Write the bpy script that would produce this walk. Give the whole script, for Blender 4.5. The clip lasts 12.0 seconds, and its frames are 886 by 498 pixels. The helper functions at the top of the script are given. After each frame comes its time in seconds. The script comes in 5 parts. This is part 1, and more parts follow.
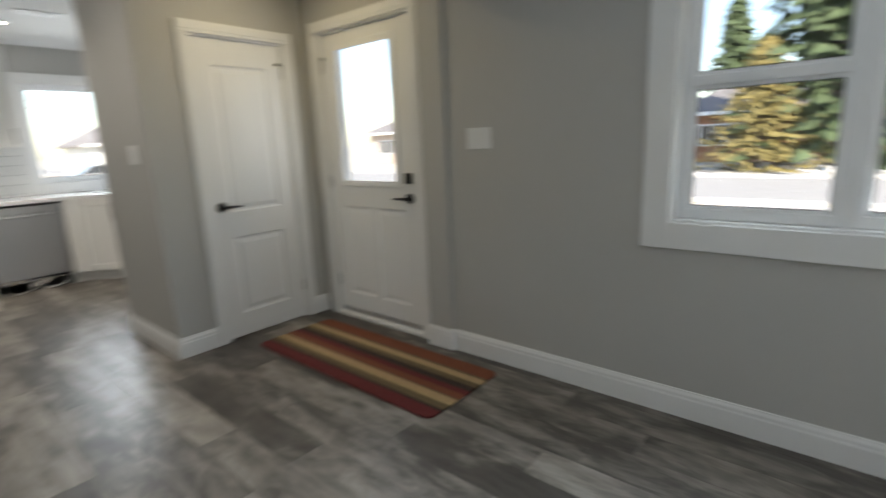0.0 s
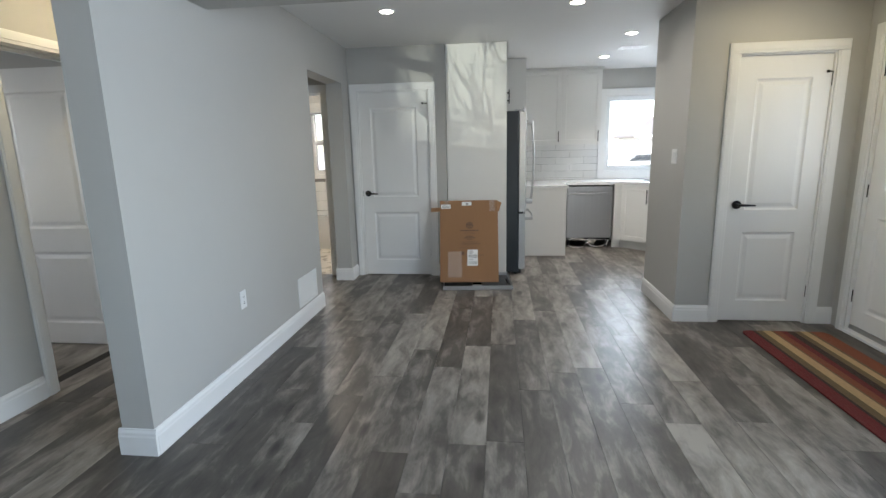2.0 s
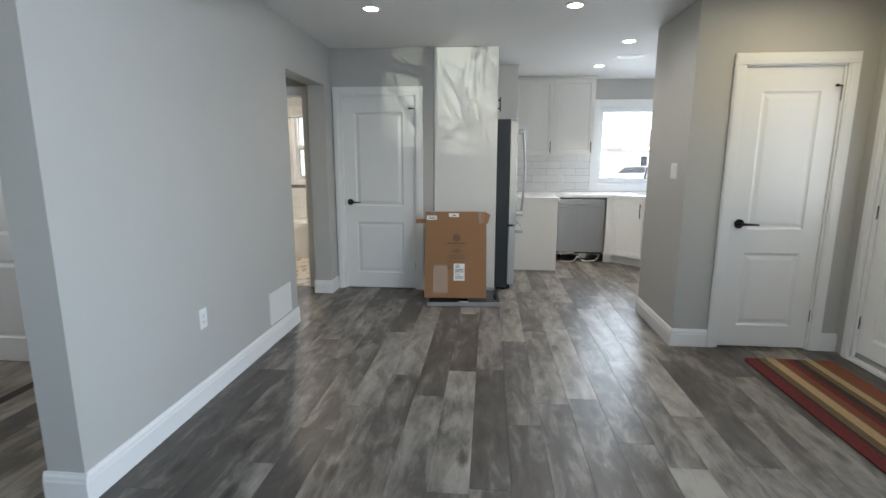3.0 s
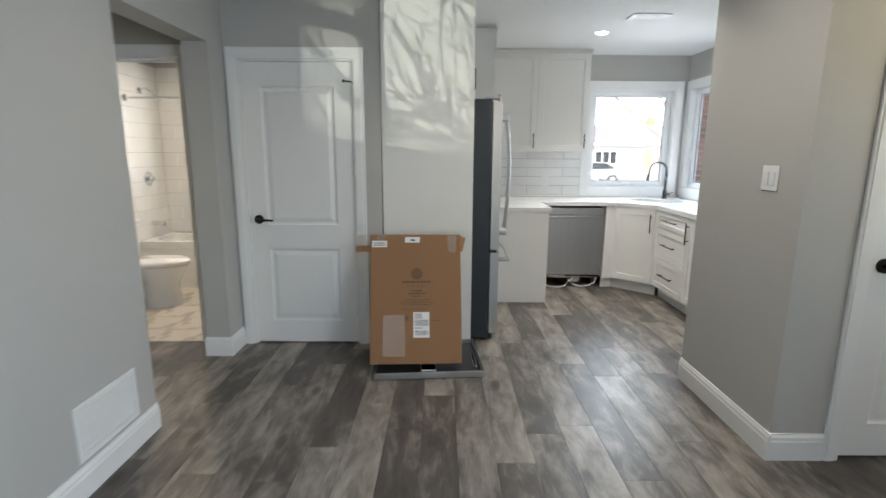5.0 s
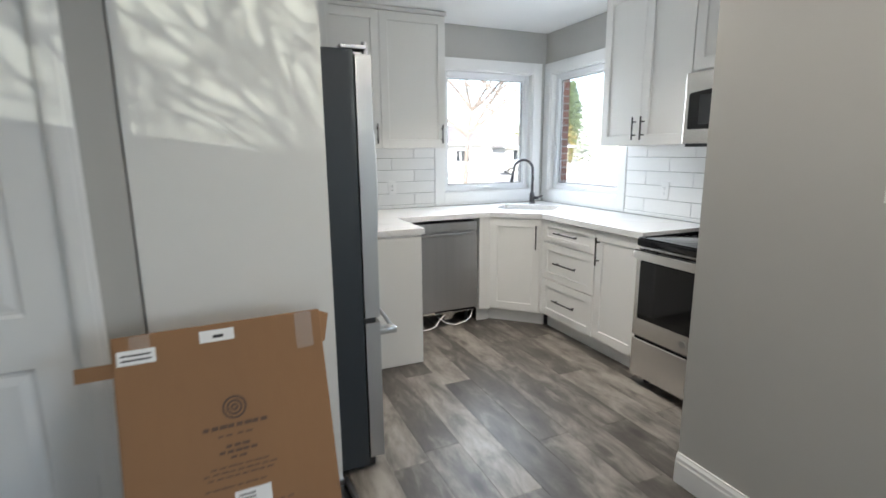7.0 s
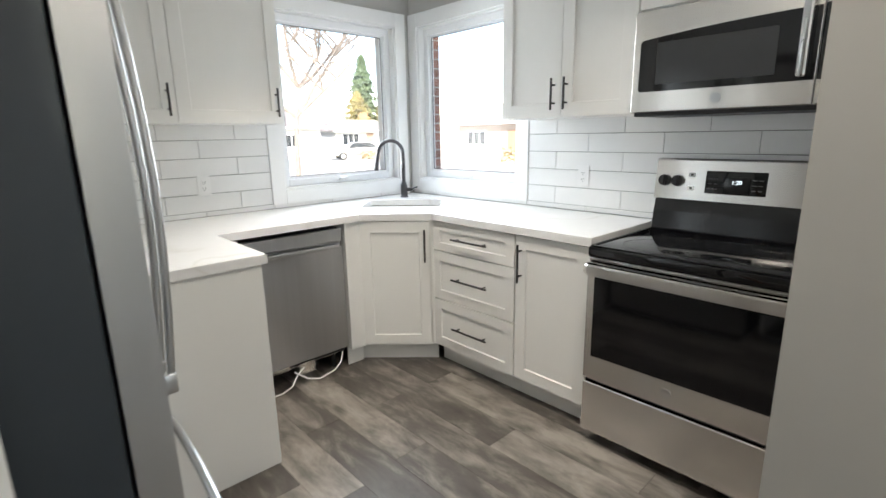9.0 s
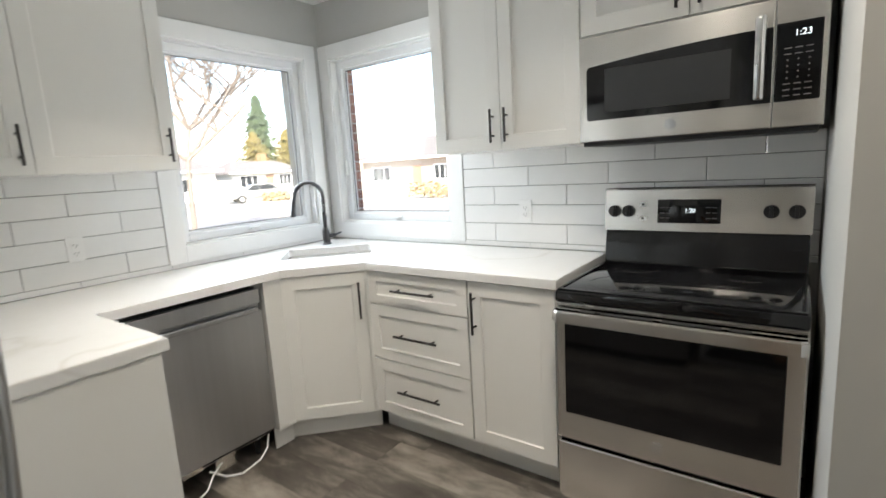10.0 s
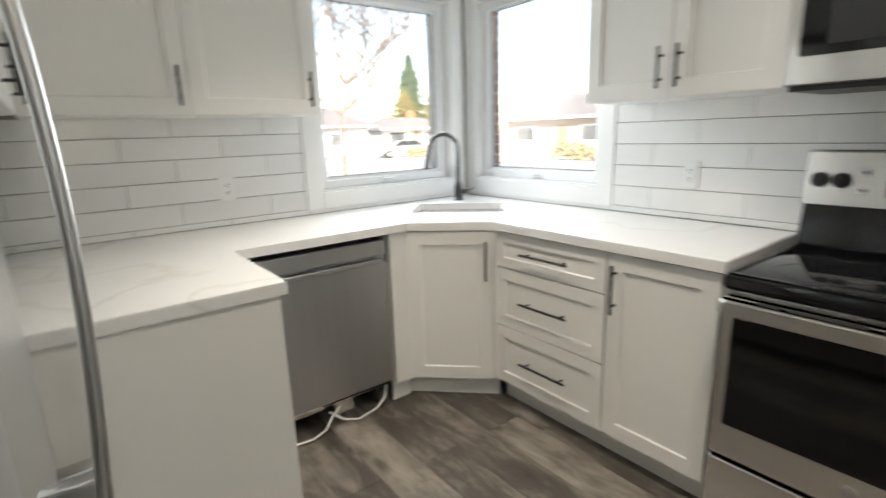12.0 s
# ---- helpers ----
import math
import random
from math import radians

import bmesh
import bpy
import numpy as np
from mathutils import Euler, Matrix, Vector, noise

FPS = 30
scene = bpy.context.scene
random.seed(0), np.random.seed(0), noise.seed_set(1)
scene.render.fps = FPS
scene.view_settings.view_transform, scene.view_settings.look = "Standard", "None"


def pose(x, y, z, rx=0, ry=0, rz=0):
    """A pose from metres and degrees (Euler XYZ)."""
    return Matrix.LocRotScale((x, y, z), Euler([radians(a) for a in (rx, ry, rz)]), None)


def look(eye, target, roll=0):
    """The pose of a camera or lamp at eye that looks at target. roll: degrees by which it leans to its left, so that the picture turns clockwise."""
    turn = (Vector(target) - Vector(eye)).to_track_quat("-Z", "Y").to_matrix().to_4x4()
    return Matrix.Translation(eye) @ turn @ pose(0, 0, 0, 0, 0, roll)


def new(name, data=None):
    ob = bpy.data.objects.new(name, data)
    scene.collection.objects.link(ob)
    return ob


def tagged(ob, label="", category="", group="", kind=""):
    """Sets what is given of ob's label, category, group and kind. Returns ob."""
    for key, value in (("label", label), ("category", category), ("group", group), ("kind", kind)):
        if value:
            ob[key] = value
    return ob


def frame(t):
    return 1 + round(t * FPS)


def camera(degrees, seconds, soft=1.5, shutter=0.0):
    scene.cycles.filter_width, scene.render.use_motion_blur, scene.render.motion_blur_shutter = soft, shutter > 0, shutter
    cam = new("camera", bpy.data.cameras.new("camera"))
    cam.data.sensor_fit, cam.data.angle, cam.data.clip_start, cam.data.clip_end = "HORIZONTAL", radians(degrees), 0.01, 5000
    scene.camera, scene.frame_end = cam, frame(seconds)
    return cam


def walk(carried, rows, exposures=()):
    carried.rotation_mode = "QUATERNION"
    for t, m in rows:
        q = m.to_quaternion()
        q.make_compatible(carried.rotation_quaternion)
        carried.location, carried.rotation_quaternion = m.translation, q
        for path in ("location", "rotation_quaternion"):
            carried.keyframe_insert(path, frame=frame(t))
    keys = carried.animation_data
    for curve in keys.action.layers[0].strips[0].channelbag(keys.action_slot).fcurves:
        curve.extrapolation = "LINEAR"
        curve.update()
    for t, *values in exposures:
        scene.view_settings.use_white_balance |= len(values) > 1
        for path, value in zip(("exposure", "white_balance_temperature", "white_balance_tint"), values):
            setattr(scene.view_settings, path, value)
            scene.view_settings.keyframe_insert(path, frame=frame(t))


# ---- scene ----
cam = camera(84.1, 12.0, shutter=0.5)
PATH = [
    (0, (0.023, 0.079, 1.312), (-1.249, 1.562, 0.884), -2.5),
    (0.5, (0.231, 0.028, 1.348), (-1.57, 0.787, 0.924), 1.4),
    (1, (0.468, -0.065, 1.421), (-1.494, 0.11, 1.076), 0.1),
    (1.5, (0.66, -0.147, 1.409), (-1.294, -0.29, 1.006), -0.6),
    (2, (0.74, -0.176, 1.405), (-1.207, -0.405, 1.008), -1.3),
    (2.5, (0.683, -0.178, 1.395), (-1.271, -0.357, 1.008), -1.2),
    (3, (0.461, -0.181, 1.41), (-1.497, -0.361, 1.042), 0.1),
    (3.2, (0.349, -0.188, 1.399), (-1.607, -0.361, 1.02), 0.5),
    (4.8, (-0.959, -0.269, 1.429), (-2.921, -0.339, 1.048), 0.7),
    (5, (-1.142, -0.318, 1.422), (-3.105, -0.315, 1.035), 0.3),
    (5.5, (-1.555, -0.386, 1.421), (-3.511, -0.244, 1.026), -0.5),
    (6, (-1.974, -0.411, 1.428), (-3.925, -0.201, 1.041), 0.2),
    (6.5, (-2.386, -0.445, 1.42), (-4.28, 0.065, 1.028), -0.6),
    (7, (-2.769, -0.452, 1.402), (-4.567, 0.334, 1.015), -0.5),
    (7.5, (-3.147, -0.401, 1.406), (-4.847, 0.584, 1.029), -0.4),
    (7.7, (-3.288, -0.385, 1.398), (-4.919, 0.707, 1.018), -0.5),
    (9.3, (-3.937, -0.017, 1.361), (-5.32, 1.36, 0.922), -1.7),
    (9.5, (-3.986, -0.003, 1.369), (-5.32, 1.429, 0.958), -2.3),
    (10, (-4.18, 0.056, 1.377), (-5.348, 1.645, 1.046), -3.4),
    (10.5, (-4.27, 0.073, 1.387), (-5.355, 1.729, 1.101), -3.0),
    (11, (-4.287, 0.077, 1.381), (-5.377, 1.725, 1.071), -2.5),
    (11.5, (-4.298, 0.102, 1.368), (-5.483, 1.659, 0.95), -3.2),
    (12, (-4.304, 0.22, 1.333), (-5.848, 1.404, 0.873), -1.9),
]
walk(cam, [(t, look(eye, target, roll)) for t, eye, target, roll in PATH],
     [(0.0, 1.44, 6850, 10), (0.6, 1.90, 6600, 10), (1.5, 1.83, 6400, 10), (3.0, 1.83, 6350, 10), (5.0, 1.86, 6500, 10), (6.0, 1.86, 6550, 10), (7.5, 1.86, 6400, 10), (9.5, 1.97, 6850, 10), (10.5, 1.66, 6980, 10), (12.0, 1.68, 7120, 10)])

# ---- world, sun, large lights ----
world = bpy.data.worlds.new("world")
scene.world = world
world.use_nodes = True
wn = world.node_tree.nodes
sky = wn.new("ShaderNodeTexSky")
sky.sky_type, sky.sun_disc = "NISHITA", False
SUN_FROM = Vector((0.62, -0.52, 0.58)).normalized()
sky.sun_elevation = math.asin(SUN_FROM.z)
sky.sun_rotation = math.atan2(SUN_FROM.x, SUN_FROM.y)
wn["Background"].inputs["Strength"].default_value = 0.15
world.node_tree.links.new(sky.outputs["Color"], wn["Background"].inputs["Color"])


INDOORS = 0.345  # the lamps' level against the daylight outside


def lamp(name, kind, m, energy, color=(1, 1, 1), **more):
    data = bpy.data.lights.new(name, kind)
    data.energy, data.color = energy * (1.0 if kind == "SUN" else INDOORS), color
    if kind == "AREA":
        data.shape, data.size, data.size_y = more["shape"], more["size"], more.get("size_y", more["size"])
        data.spread = more.get("spread", math.pi)
    if kind == "SUN":
        data.angle = more["angle"]
    if kind == "SPOT":
        data.spot_size, data.spot_blend, data.shadow_soft_size = more["spot"], 0.95, more["soft"]
    if kind == "POINT":
        data.shadow_soft_size = more["soft"]
    ob = new(name, data)
    ob.matrix_world = m
    return ob


lamp("sun", "SUN", look(SUN_FROM * 30, (0, 0, 0)), 5.0, (1, 0.95, 0.87), angle=radians(0.53))
SKYLIGHT = (0.90, 0.95, 1.0)
lamp("sky_through_kitchen_west_window", "AREA", look((-6.835, 1.83, 1.58), (-4.1, 1.5, 0.8)), 15.5, (0.80, 0.90, 1.0), shape="RECTANGLE", size=0.80, size_y=0.93, spread=2.3)
lamp("sky_through_kitchen_north_window", "AREA", look((-6.27, 2.395, 1.58), (-5.9, 0, 0.8)), 3.0, SKYLIGHT, shape="RECTANGLE", size=0.76, size_y=0.93)
lamp("sky_through_living_window", "AREA", look((0.65, 2.352, 1.55), (0.45, -1.8, 1.15)), 80, (0.72, 0.86, 1.0), shape="RECTANGLE", size=2.3, size_y=1.1, spread=2.5)
lamp("sky_through_entry_glass", "AREA", look((-2.63, 2.39, 1.51), (-2.6, 0, 1.2)), 2.4, SKYLIGHT, shape="RECTANGLE", size=0.54, size_y=0.9)
# fill from behind: this window and its wall are added, out of view
lamp("fill_through_added_east_window", "AREA", look((3.45, 0.2, 1.55), (0, 0.2, 1.1)), 4, (0.80, 0.90, 1.0), shape="RECTANGLE", size=1.6, size_y=1.2)
lamp("sky_through_bath_window", "AREA", look((-6.93, -2.78, 1.57), (-5, -2.78, 1.2)), 8, (0.95, 0.97, 1.0), shape="RECTANGLE", size=0.5, size_y=0.8)
# fill lamp brightening the open bedroom door, at an added, unseen window
lamp("fill_through_added_bedroom_window", "AREA", look((-1.2, -5.8, 1.5), (-1.6, -3.5, 1.1)), 16, SKYLIGHT, shape="RECTANGLE", size=1.0, size_y=0.95)
# spot lamp added outside the living room window for reflected sunlight; real source unseen
lamp("reflected_sun_stand_in", "SPOT", look((13.8, 9.75, -0.10), (0.40, 2.37, 1.42)), 8200, (0.97, 1.0, 0.84), spot=radians(5.2), soft=0.008)

# ---- materials ----
def mat(name, col, rough=0.5, metal=0.0, var=0.06, scale=6.0, bump=0.0, bscale=300.0, spread=0.0, coat=0.0, stretch=(1, 1, 1)):
    """A principled surface whose colour and gloss vary at two scales; spread: difference from object to object."""
    m = bpy.data.materials.new(name)
    m.use_nodes = True
    nt = m.node_tree
    n, l = nt.nodes, nt.links
    p = n["Principled BSDF"]
    tc = n.new("ShaderNodeTexCoord")
    mp = n.new("ShaderNodeMapping")
    mp.inputs["Scale"].default_value = stretch
    l.new(tc.outputs["Object"], mp.inputs["Vector"])
    a = n.new("ShaderNodeTexNoise")
    a.inputs["Scale"].default_value, a.inputs["Detail"].default_value = scale, 4
    b = n.new("ShaderNodeTexNoise")
    b.inputs["Scale"].default_value, b.inputs["Detail"].default_value = scale * 9, 3
    l.new(mp.outputs[0], a.inputs["Vector"])
    l.new(mp.outputs[0], b.inputs["Vector"])
    mix = n.new("ShaderNodeMath")
    mix.operation = "MULTIPLY_ADD"
    mix.inputs[1].default_value = 0.35
    l.new(b.outputs["Fac"], mix.inputs[0])
    l.new(a.outputs["Fac"], mix.inputs[2])
    ramp = n.new("ShaderNodeMapRange")
    ramp.inputs["From Min"].default_value, ramp.inputs["From Max"].default_value = 0.35, 1.0
    ramp.inputs["To Min"].default_value, ramp.inputs["To Max"].default_value = 1 - var, 1 + var
    l.new(mix.outputs[0], ramp.inputs["Value"])
    last = ramp.outputs[0]
    if spread:
        oi = n.new("ShaderNodeObjectInfo")
        r2 = n.new("ShaderNodeMapRange")
        r2.inputs["To Min"].default_value, r2.inputs["To Max"].default_value = 1 - spread, 1 + spread
        l.new(oi.outputs["Random"], r2.inputs["Value"])
        mu = n.new("ShaderNodeMath")
        mu.operation = "MULTIPLY"
        l.new(last, mu.inputs[0])
        l.new(r2.outputs[0], mu.inputs[1])
        last = mu.outputs[0]
    vm = n.new("ShaderNodeVectorMath")
    vm.operation = "SCALE"
    vm.inputs[0].default_value = col
    l.new(last, vm.inputs["Scale"])
    l.new(vm.outputs[0], p.inputs["Base Color"])
    rr = n.new("ShaderNodeMapRange")
    rr.inputs["To Min"].default_value, rr.inputs["To Max"].default_value = max(0.02, rough * 0.85), min(1, rough * 1.15)
    l.new(a.outputs["Fac"], rr.inputs["Value"])
    l.new(rr.outputs[0], p.inputs["Roughness"])
    p.inputs["Metallic"].default_value = metal
    p.inputs["Coat Weight"].default_value = coat
    if bump:
        c = n.new("ShaderNodeTexNoise")
        c.inputs["Scale"].default_value, c.inputs["Detail"].default_value = bscale, 3
        l.new(mp.outputs[0], c.inputs["Vector"])
        bp = n.new("ShaderNodeBump")
        bp.inputs["Strength"].default_value, bp.inputs["Distance"].default_value = bump, 0.002
        l.new(c.outputs["Fac"], bp.inputs["Height"])
        l.new(bp.outputs[0], p.inputs["Normal"])
    return m


def glow(name, col, strength):
    m = bpy.data.materials.new(name)
    m.use_nodes = True
    p = m.node_tree.nodes["Principled BSDF"]
    p.inputs["Base Color"].default_value = (0.8, 0.8, 0.8, 1)
    p.inputs["Emission Color"].default_value = (*col, 1)
    p.inputs["Emission Strength"].default_value = strength
    return m


def clear_glass(name, rough=0.0, tint=(1, 1, 1)):
    m = bpy.data.materials.new(name)
    m.use_nodes = True
    n, l = m.node_tree.nodes, m.node_tree.links
    n.remove(n["Principled BSDF"])
    t, g, mx, lw, fr = n.new("ShaderNodeBsdfTransparent"), n.new("ShaderNodeBsdfGlossy"), n.new("ShaderNodeMixShader"), n.new("ShaderNodeLayerWeight"), n.new("ShaderNodeMapRange")
    pw = n.new("ShaderNodeMath")
    pw.operation, pw.inputs[1].default_value = "POWER", 4.0
    l.new(lw.outputs["Facing"], pw.inputs[0])
    l.new(pw.outputs[0], fr.inputs["Value"])
    fr.inputs["To Min"].default_value, fr.inputs["To Max"].default_value = 0.025, 0.7
    t.inputs["Color"].default_value = (*tint, 1)
    g.inputs["Roughness"].default_value = rough
    l.new(fr.outputs[0], mx.inputs[0])
    l.new(t.outputs[0], mx.inputs[1])
    l.new(g.outputs[0], mx.inputs[2])
    l.new(mx.outputs[0], n["Material Output"].inputs["Surface"])
    return m


def plank_material(name):
    """Grey-brown vinyl plank: streaked grain, knots, one tone for each plank."""
    m = bpy.data.materials.new(name)
    m.use_nodes = True
    n, l = m.node_tree.nodes, m.node_tree.links
    p = n["Principled BSDF"]
    tc, oi = n.new("ShaderNodeTexCoord"), n.new("ShaderNodeObjectInfo")
    off = n.new("ShaderNodeVectorMath")
    off.operation = "MULTIPLY_ADD"
    off.inputs[1].default_value = (37.0, 19.0, 0.0)
    comb = n.new("ShaderNodeCombineXYZ")
    l.new(oi.outputs["Random"], comb.inputs[0])
    l.new(oi.outputs["Random"], comb.inputs[1])
    l.new(comb.outputs[0], off.inputs[0])
    l.new(tc.outputs["Object"], off.inputs[2])

    def grain(sx, sy, detail, distort):
        mp, t = n.new("ShaderNodeMapping"), n.new("ShaderNodeTexNoise")
        mp.inputs["Scale"].default_value = (sx, sy, 1)
        l.new(off.outputs[0], mp.inputs["Vector"])
        l.new(mp.outputs[0], t.inputs["Vector"])
        t.inputs["Scale"].default_value, t.inputs["Detail"].default_value, t.inputs["Distortion"].default_value = 1, detail, distort
        return t

    cloud, streak, fine = grain(3.4, 10.0, 9, 0.35), grain(1.4, 44.0, 5, 0.4), grain(14.0, 240.0, 2, 0.0)
    cloud.inputs["Roughness"].default_value = 0.64
    broad = grain(0.8, 2.6, 2, 0.2)
    knot = n.new("ShaderNodeTexVoronoi")
    kmap = n.new("ShaderNodeMapping")
    kmap.inputs["Scale"].default_value = (1.9, 5.0, 1)
    l.new(off.outputs[0], kmap.inputs["Vector"])
    l.new(kmap.outputs[0], knot.inputs["Vector"])
    knot.inputs["Scale"].default_value = 1.0

    def math_node(op, a, b):
        q = n.new("ShaderNodeMath")
        q.operation = op
        for k, v in enumerate((a, b)):
            if isinstance(v, (int, float)):
                q.inputs[k].default_value = v
            else:
                l.new(v, q.inputs[k])
        return q.outputs[0]

    tone = math_node("MULTIPLY_ADD", cloud.outputs["Fac"], 1.15)
    tone.node.inputs[2].default_value = -0.45
    tone = math_node("ADD", tone, math_node("MULTIPLY", streak.outputs["Fac"], 0.10))
    tone = math_node("ADD", tone, math_node("MULTIPLY", fine.outputs["Fac"], 0.07))
    tone = math_node("ADD", tone, math_node("MULTIPLY", broad.outputs["Fac"], 0.46))
    tone = math_node("ADD", tone, math_node("MULTIPLY", oi.outputs["Random"], 0.27))
    kr = n.new("ShaderNodeMapRange")
    kr.inputs["From Min"].default_value, kr.inputs["From Max"].default_value = 0.02, 0.17
    kr.inputs["To Min"].default_value, kr.inputs["To Max"].default_value = -0.44, 0.0
    l.new(knot.outputs["Distance"], kr.inputs["Value"])
    tone = math_node("ADD", tone, kr.outputs[0])
    ramp = n.new("ShaderNodeValToRGB")
    e = ramp.color_ramp.elements
    e[0].position, e[0].color = 0.18, (0.032, 0.027, 0.024, 1)
    e[1].position, e[1].color = 0.86, (0.32, 0.29, 0.255, 1)
    mid = ramp.color_ramp.elements.new(0.50)
    mid.color = (0.086, 0.075, 0.065, 1)
    l.new(tone, ramp.inputs[0])
    l.new(ramp.outputs[0], p.inputs["Base Color"])
    rr = n.new("ShaderNodeMapRange")
    rr.inputs["To Min"].default_value, rr.inputs["To Max"].default_value = 0.47, 0.30
    l.new(cloud.outputs["Fac"], rr.inputs["Value"])
    l.new(rr.outputs[0], p.inputs["Roughness"])
    bp = n.new("ShaderNodeBump")
    bp.inputs["Strength"].default_value, bp.inputs["Distance"].default_value = 0.25, 0.001
    l.new(math_node("ADD", streak.outputs["Fac"], fine.outputs["Fac"]), bp.inputs["Height"])
    l.new(bp.outputs[0], p.inputs["Normal"])
    return m


def quartz_material(name):
    m = mat(name, (0.80, 0.80, 0.79), 0.16, var=0.03, scale=3)
    n, l = m.node_tree.nodes, m.node_tree.links
    w = n.new("ShaderNodeTexNoise")
    w.inputs["Scale"].default_value, w.inputs["Detail"].default_value, w.inputs["Distortion"].default_value = 0.9, 5, 0.5
    tc = n.new("ShaderNodeTexCoord")
    l.new(tc.outputs["Object"], w.inputs["Vector"])
    r = n.new("ShaderNodeValToRGB")
    e = r.color_ramp.elements
    e[0].position, e[0].color = 0.485, (1, 1, 1, 1)
    e[1].position, e[1].color = 0.515, (1, 1, 1, 1)
    r.color_ramp.elements.new(0.50).color = (0.91, 0.90, 0.88, 1)
    l.new(w.outputs["Fac"], r.inputs[0])
    mx = n.new("ShaderNodeMix")
    mx.data_type, mx.blend_type = "RGBA", "MULTIPLY"
    mx.inputs[0].default_value = 1.0
    p = n["Principled BSDF"]
    src = p.inputs["Base Color"].links[0].from_socket
    l.new(src, mx.inputs[6])
    l.new(r.outputs[0], mx.inputs[7])
    l.new(mx.outputs[2], p.inputs["Base Color"])
    return m


WALL = mat("greige_wall_paint", (0.475, 0.468, 0.445), 0.62, var=0.025, scale=2, bump=0.09, bscale=420)
WHITE_PAINT = mat("white_ceiling_paint", (0.80, 0.80, 0.79), 0.75, var=0.015, scale=2, bump=0.25, bscale=350)
TRIM = mat("white_semigloss_trim", (0.80, 0.80, 0.79), 0.32, var=0.02, scale=4, bump=0.05)
DOOR = mat("white_door_paint", (0.79, 0.79, 0.78), 0.36, var=0.02, scale=3, bump=0.12, bscale=260, stretch=(1, 1, 0.12))
CAB = mat("white_cabinet_lacquer", (0.78, 0.775, 0.75), 0.34, var=0.012, scale=3)
PLANK = plank_material("grey_brown_vinyl_plank")
SUBFLOOR = mat("dark_underlay", (0.03, 0.027, 0.025), 0.8)
QUARTZ = quartz_material("white_veined_quartz")
TILE = mat("white_glazed_tile", (0.80, 0.80, 0.79), 0.12, var=0.025, scale=5, spread=0.025, bump=0.06, bscale=14)
GROUT = mat("grey_grout", (0.20, 0.197, 0.193), 0.9, var=0.1, scale=30)
STEEL = mat("brushed_stainless", (0.79, 0.77, 0.74), 0.24, 1.0, var=0.02, scale=1.0)
STEEL_DARK = mat("dark_brushed_stainless", (0.52, 0.525, 0.54), 0.33, 1.0, var=0.05, scale=3, bump=0.0, bscale=70, stretch=(14, 14, 0.15))


def brushed(m, amount):
    """Steel brushed level: its reflections are drawn out upright."""
    n, l = m.node_tree.nodes, m.node_tree.links
    up = n.new("ShaderNodeCombineXYZ")
    up.inputs[2].default_value = 1.0
    p = n["Principled BSDF"]
    p.inputs["Anisotropic"].default_value = amount
    l.new(up.outputs[0], p.inputs["Tangent"])


FRIDGE_STEEL = mat("fridge_stainless", (0.50, 0.495, 0.485), 0.30, 1.0, var=0.03, scale=1.0)
brushed(FRIDGE_STEEL, 0.6)
brushed(STEEL, 0.6)
brushed(STEEL_DARK, 0.6)
CHROME = mat("polished_chrome", (0.75, 0.76, 0.78), 0.08, 1.0, var=0.02)
BLACK_GLASS = mat("black_ceramic_glass", (0.006, 0.006, 0.007), 0.06, var=0.1)
ENAMEL = mat("glossy_black_enamel", (0.010, 0.010, 0.011), 0.14, var=0.1)
BLACK_PLASTIC = mat("black_plastic", (0.015, 0.015, 0.016), 0.42, var=0.1)
FRIDGE_SIDE = mat("charcoal_fridge_side", (0.026, 0.033, 0.040), 0.42, var=0.08, bump=0.2, bscale=500)
BLACK_METAL = mat("matte_black_metal", (0.014, 0.013, 0.013), 0.38, 0.4, var=0.15)
BRONZE = mat("dark_bronze_bar", (0.055, 0.052, 0.05), 0.35, 0.8, var=0.15)
CARD = mat("brown_cardboard", (0.265, 0.14, 0.066), 0.8, var=0.07, scale=4, bump=0.2, bscale=160, stretch=(1, 1, 0.3))
CARD_PRINT = mat("brown_ink_on_card", (0.115, 0.072, 0.05), 0.8, var=0.2, scale=40)
PAPER = mat("white_label_paper", (0.80, 0.80, 0.79), 0.6, var=0.03)
INK = mat("black_ink", (0.03, 0.03, 0.03), 0.6)


def film_material(name):
    """Wrinkled clear plastic film: mostly see-through, a little milky, with a wavy gloss."""
    m = mat(name, (0.75, 0.72, 0.68), 0.14, var=0.1, bump=1.0, bscale=26)
    n, l = m.node_tree.nodes, m.node_tree.links
    t, mx = n.new("ShaderNodeBsdfTransparent"), n.new("ShaderNodeMixShader")
    mx.inputs[0].default_value = 0.24
    l.new(t.outputs[0], mx.inputs[1])
    l.new(n["Principled BSDF"].outputs[0], mx.inputs[2])
    l.new(mx.outputs[0], n["Material Output"].inputs["Surface"])
    return m


TAPE = film_material("clear_packing_film")
GLASS = clear_glass("window_glass")
VINYL = mat("white_vinyl_window_frame", (0.80, 0.81, 0.82), 0.35, var=0.01)
PLASTIC = mat("white_plastic", (0.80, 0.80, 0.79), 0.35, var=0.01)
PORCELAIN = mat("white_porcelain", (0.82, 0.82, 0.81), 0.09, var=0.01)
BATH_TILE = mat("beige_floor_tile", (0.60, 0.55, 0.48), 0.28, var=0.06, scale=5, spread=0.05)
BRICK = mat("red_brick", (0.27, 0.13, 0.10), 0.85, var=0.22, scale=14, spread=0.22, bump=0.5, bscale=90)
MORTAR = mat("grey_mortar", (0.42, 0.40, 0.37), 0.95, var=0.1, scale=20)
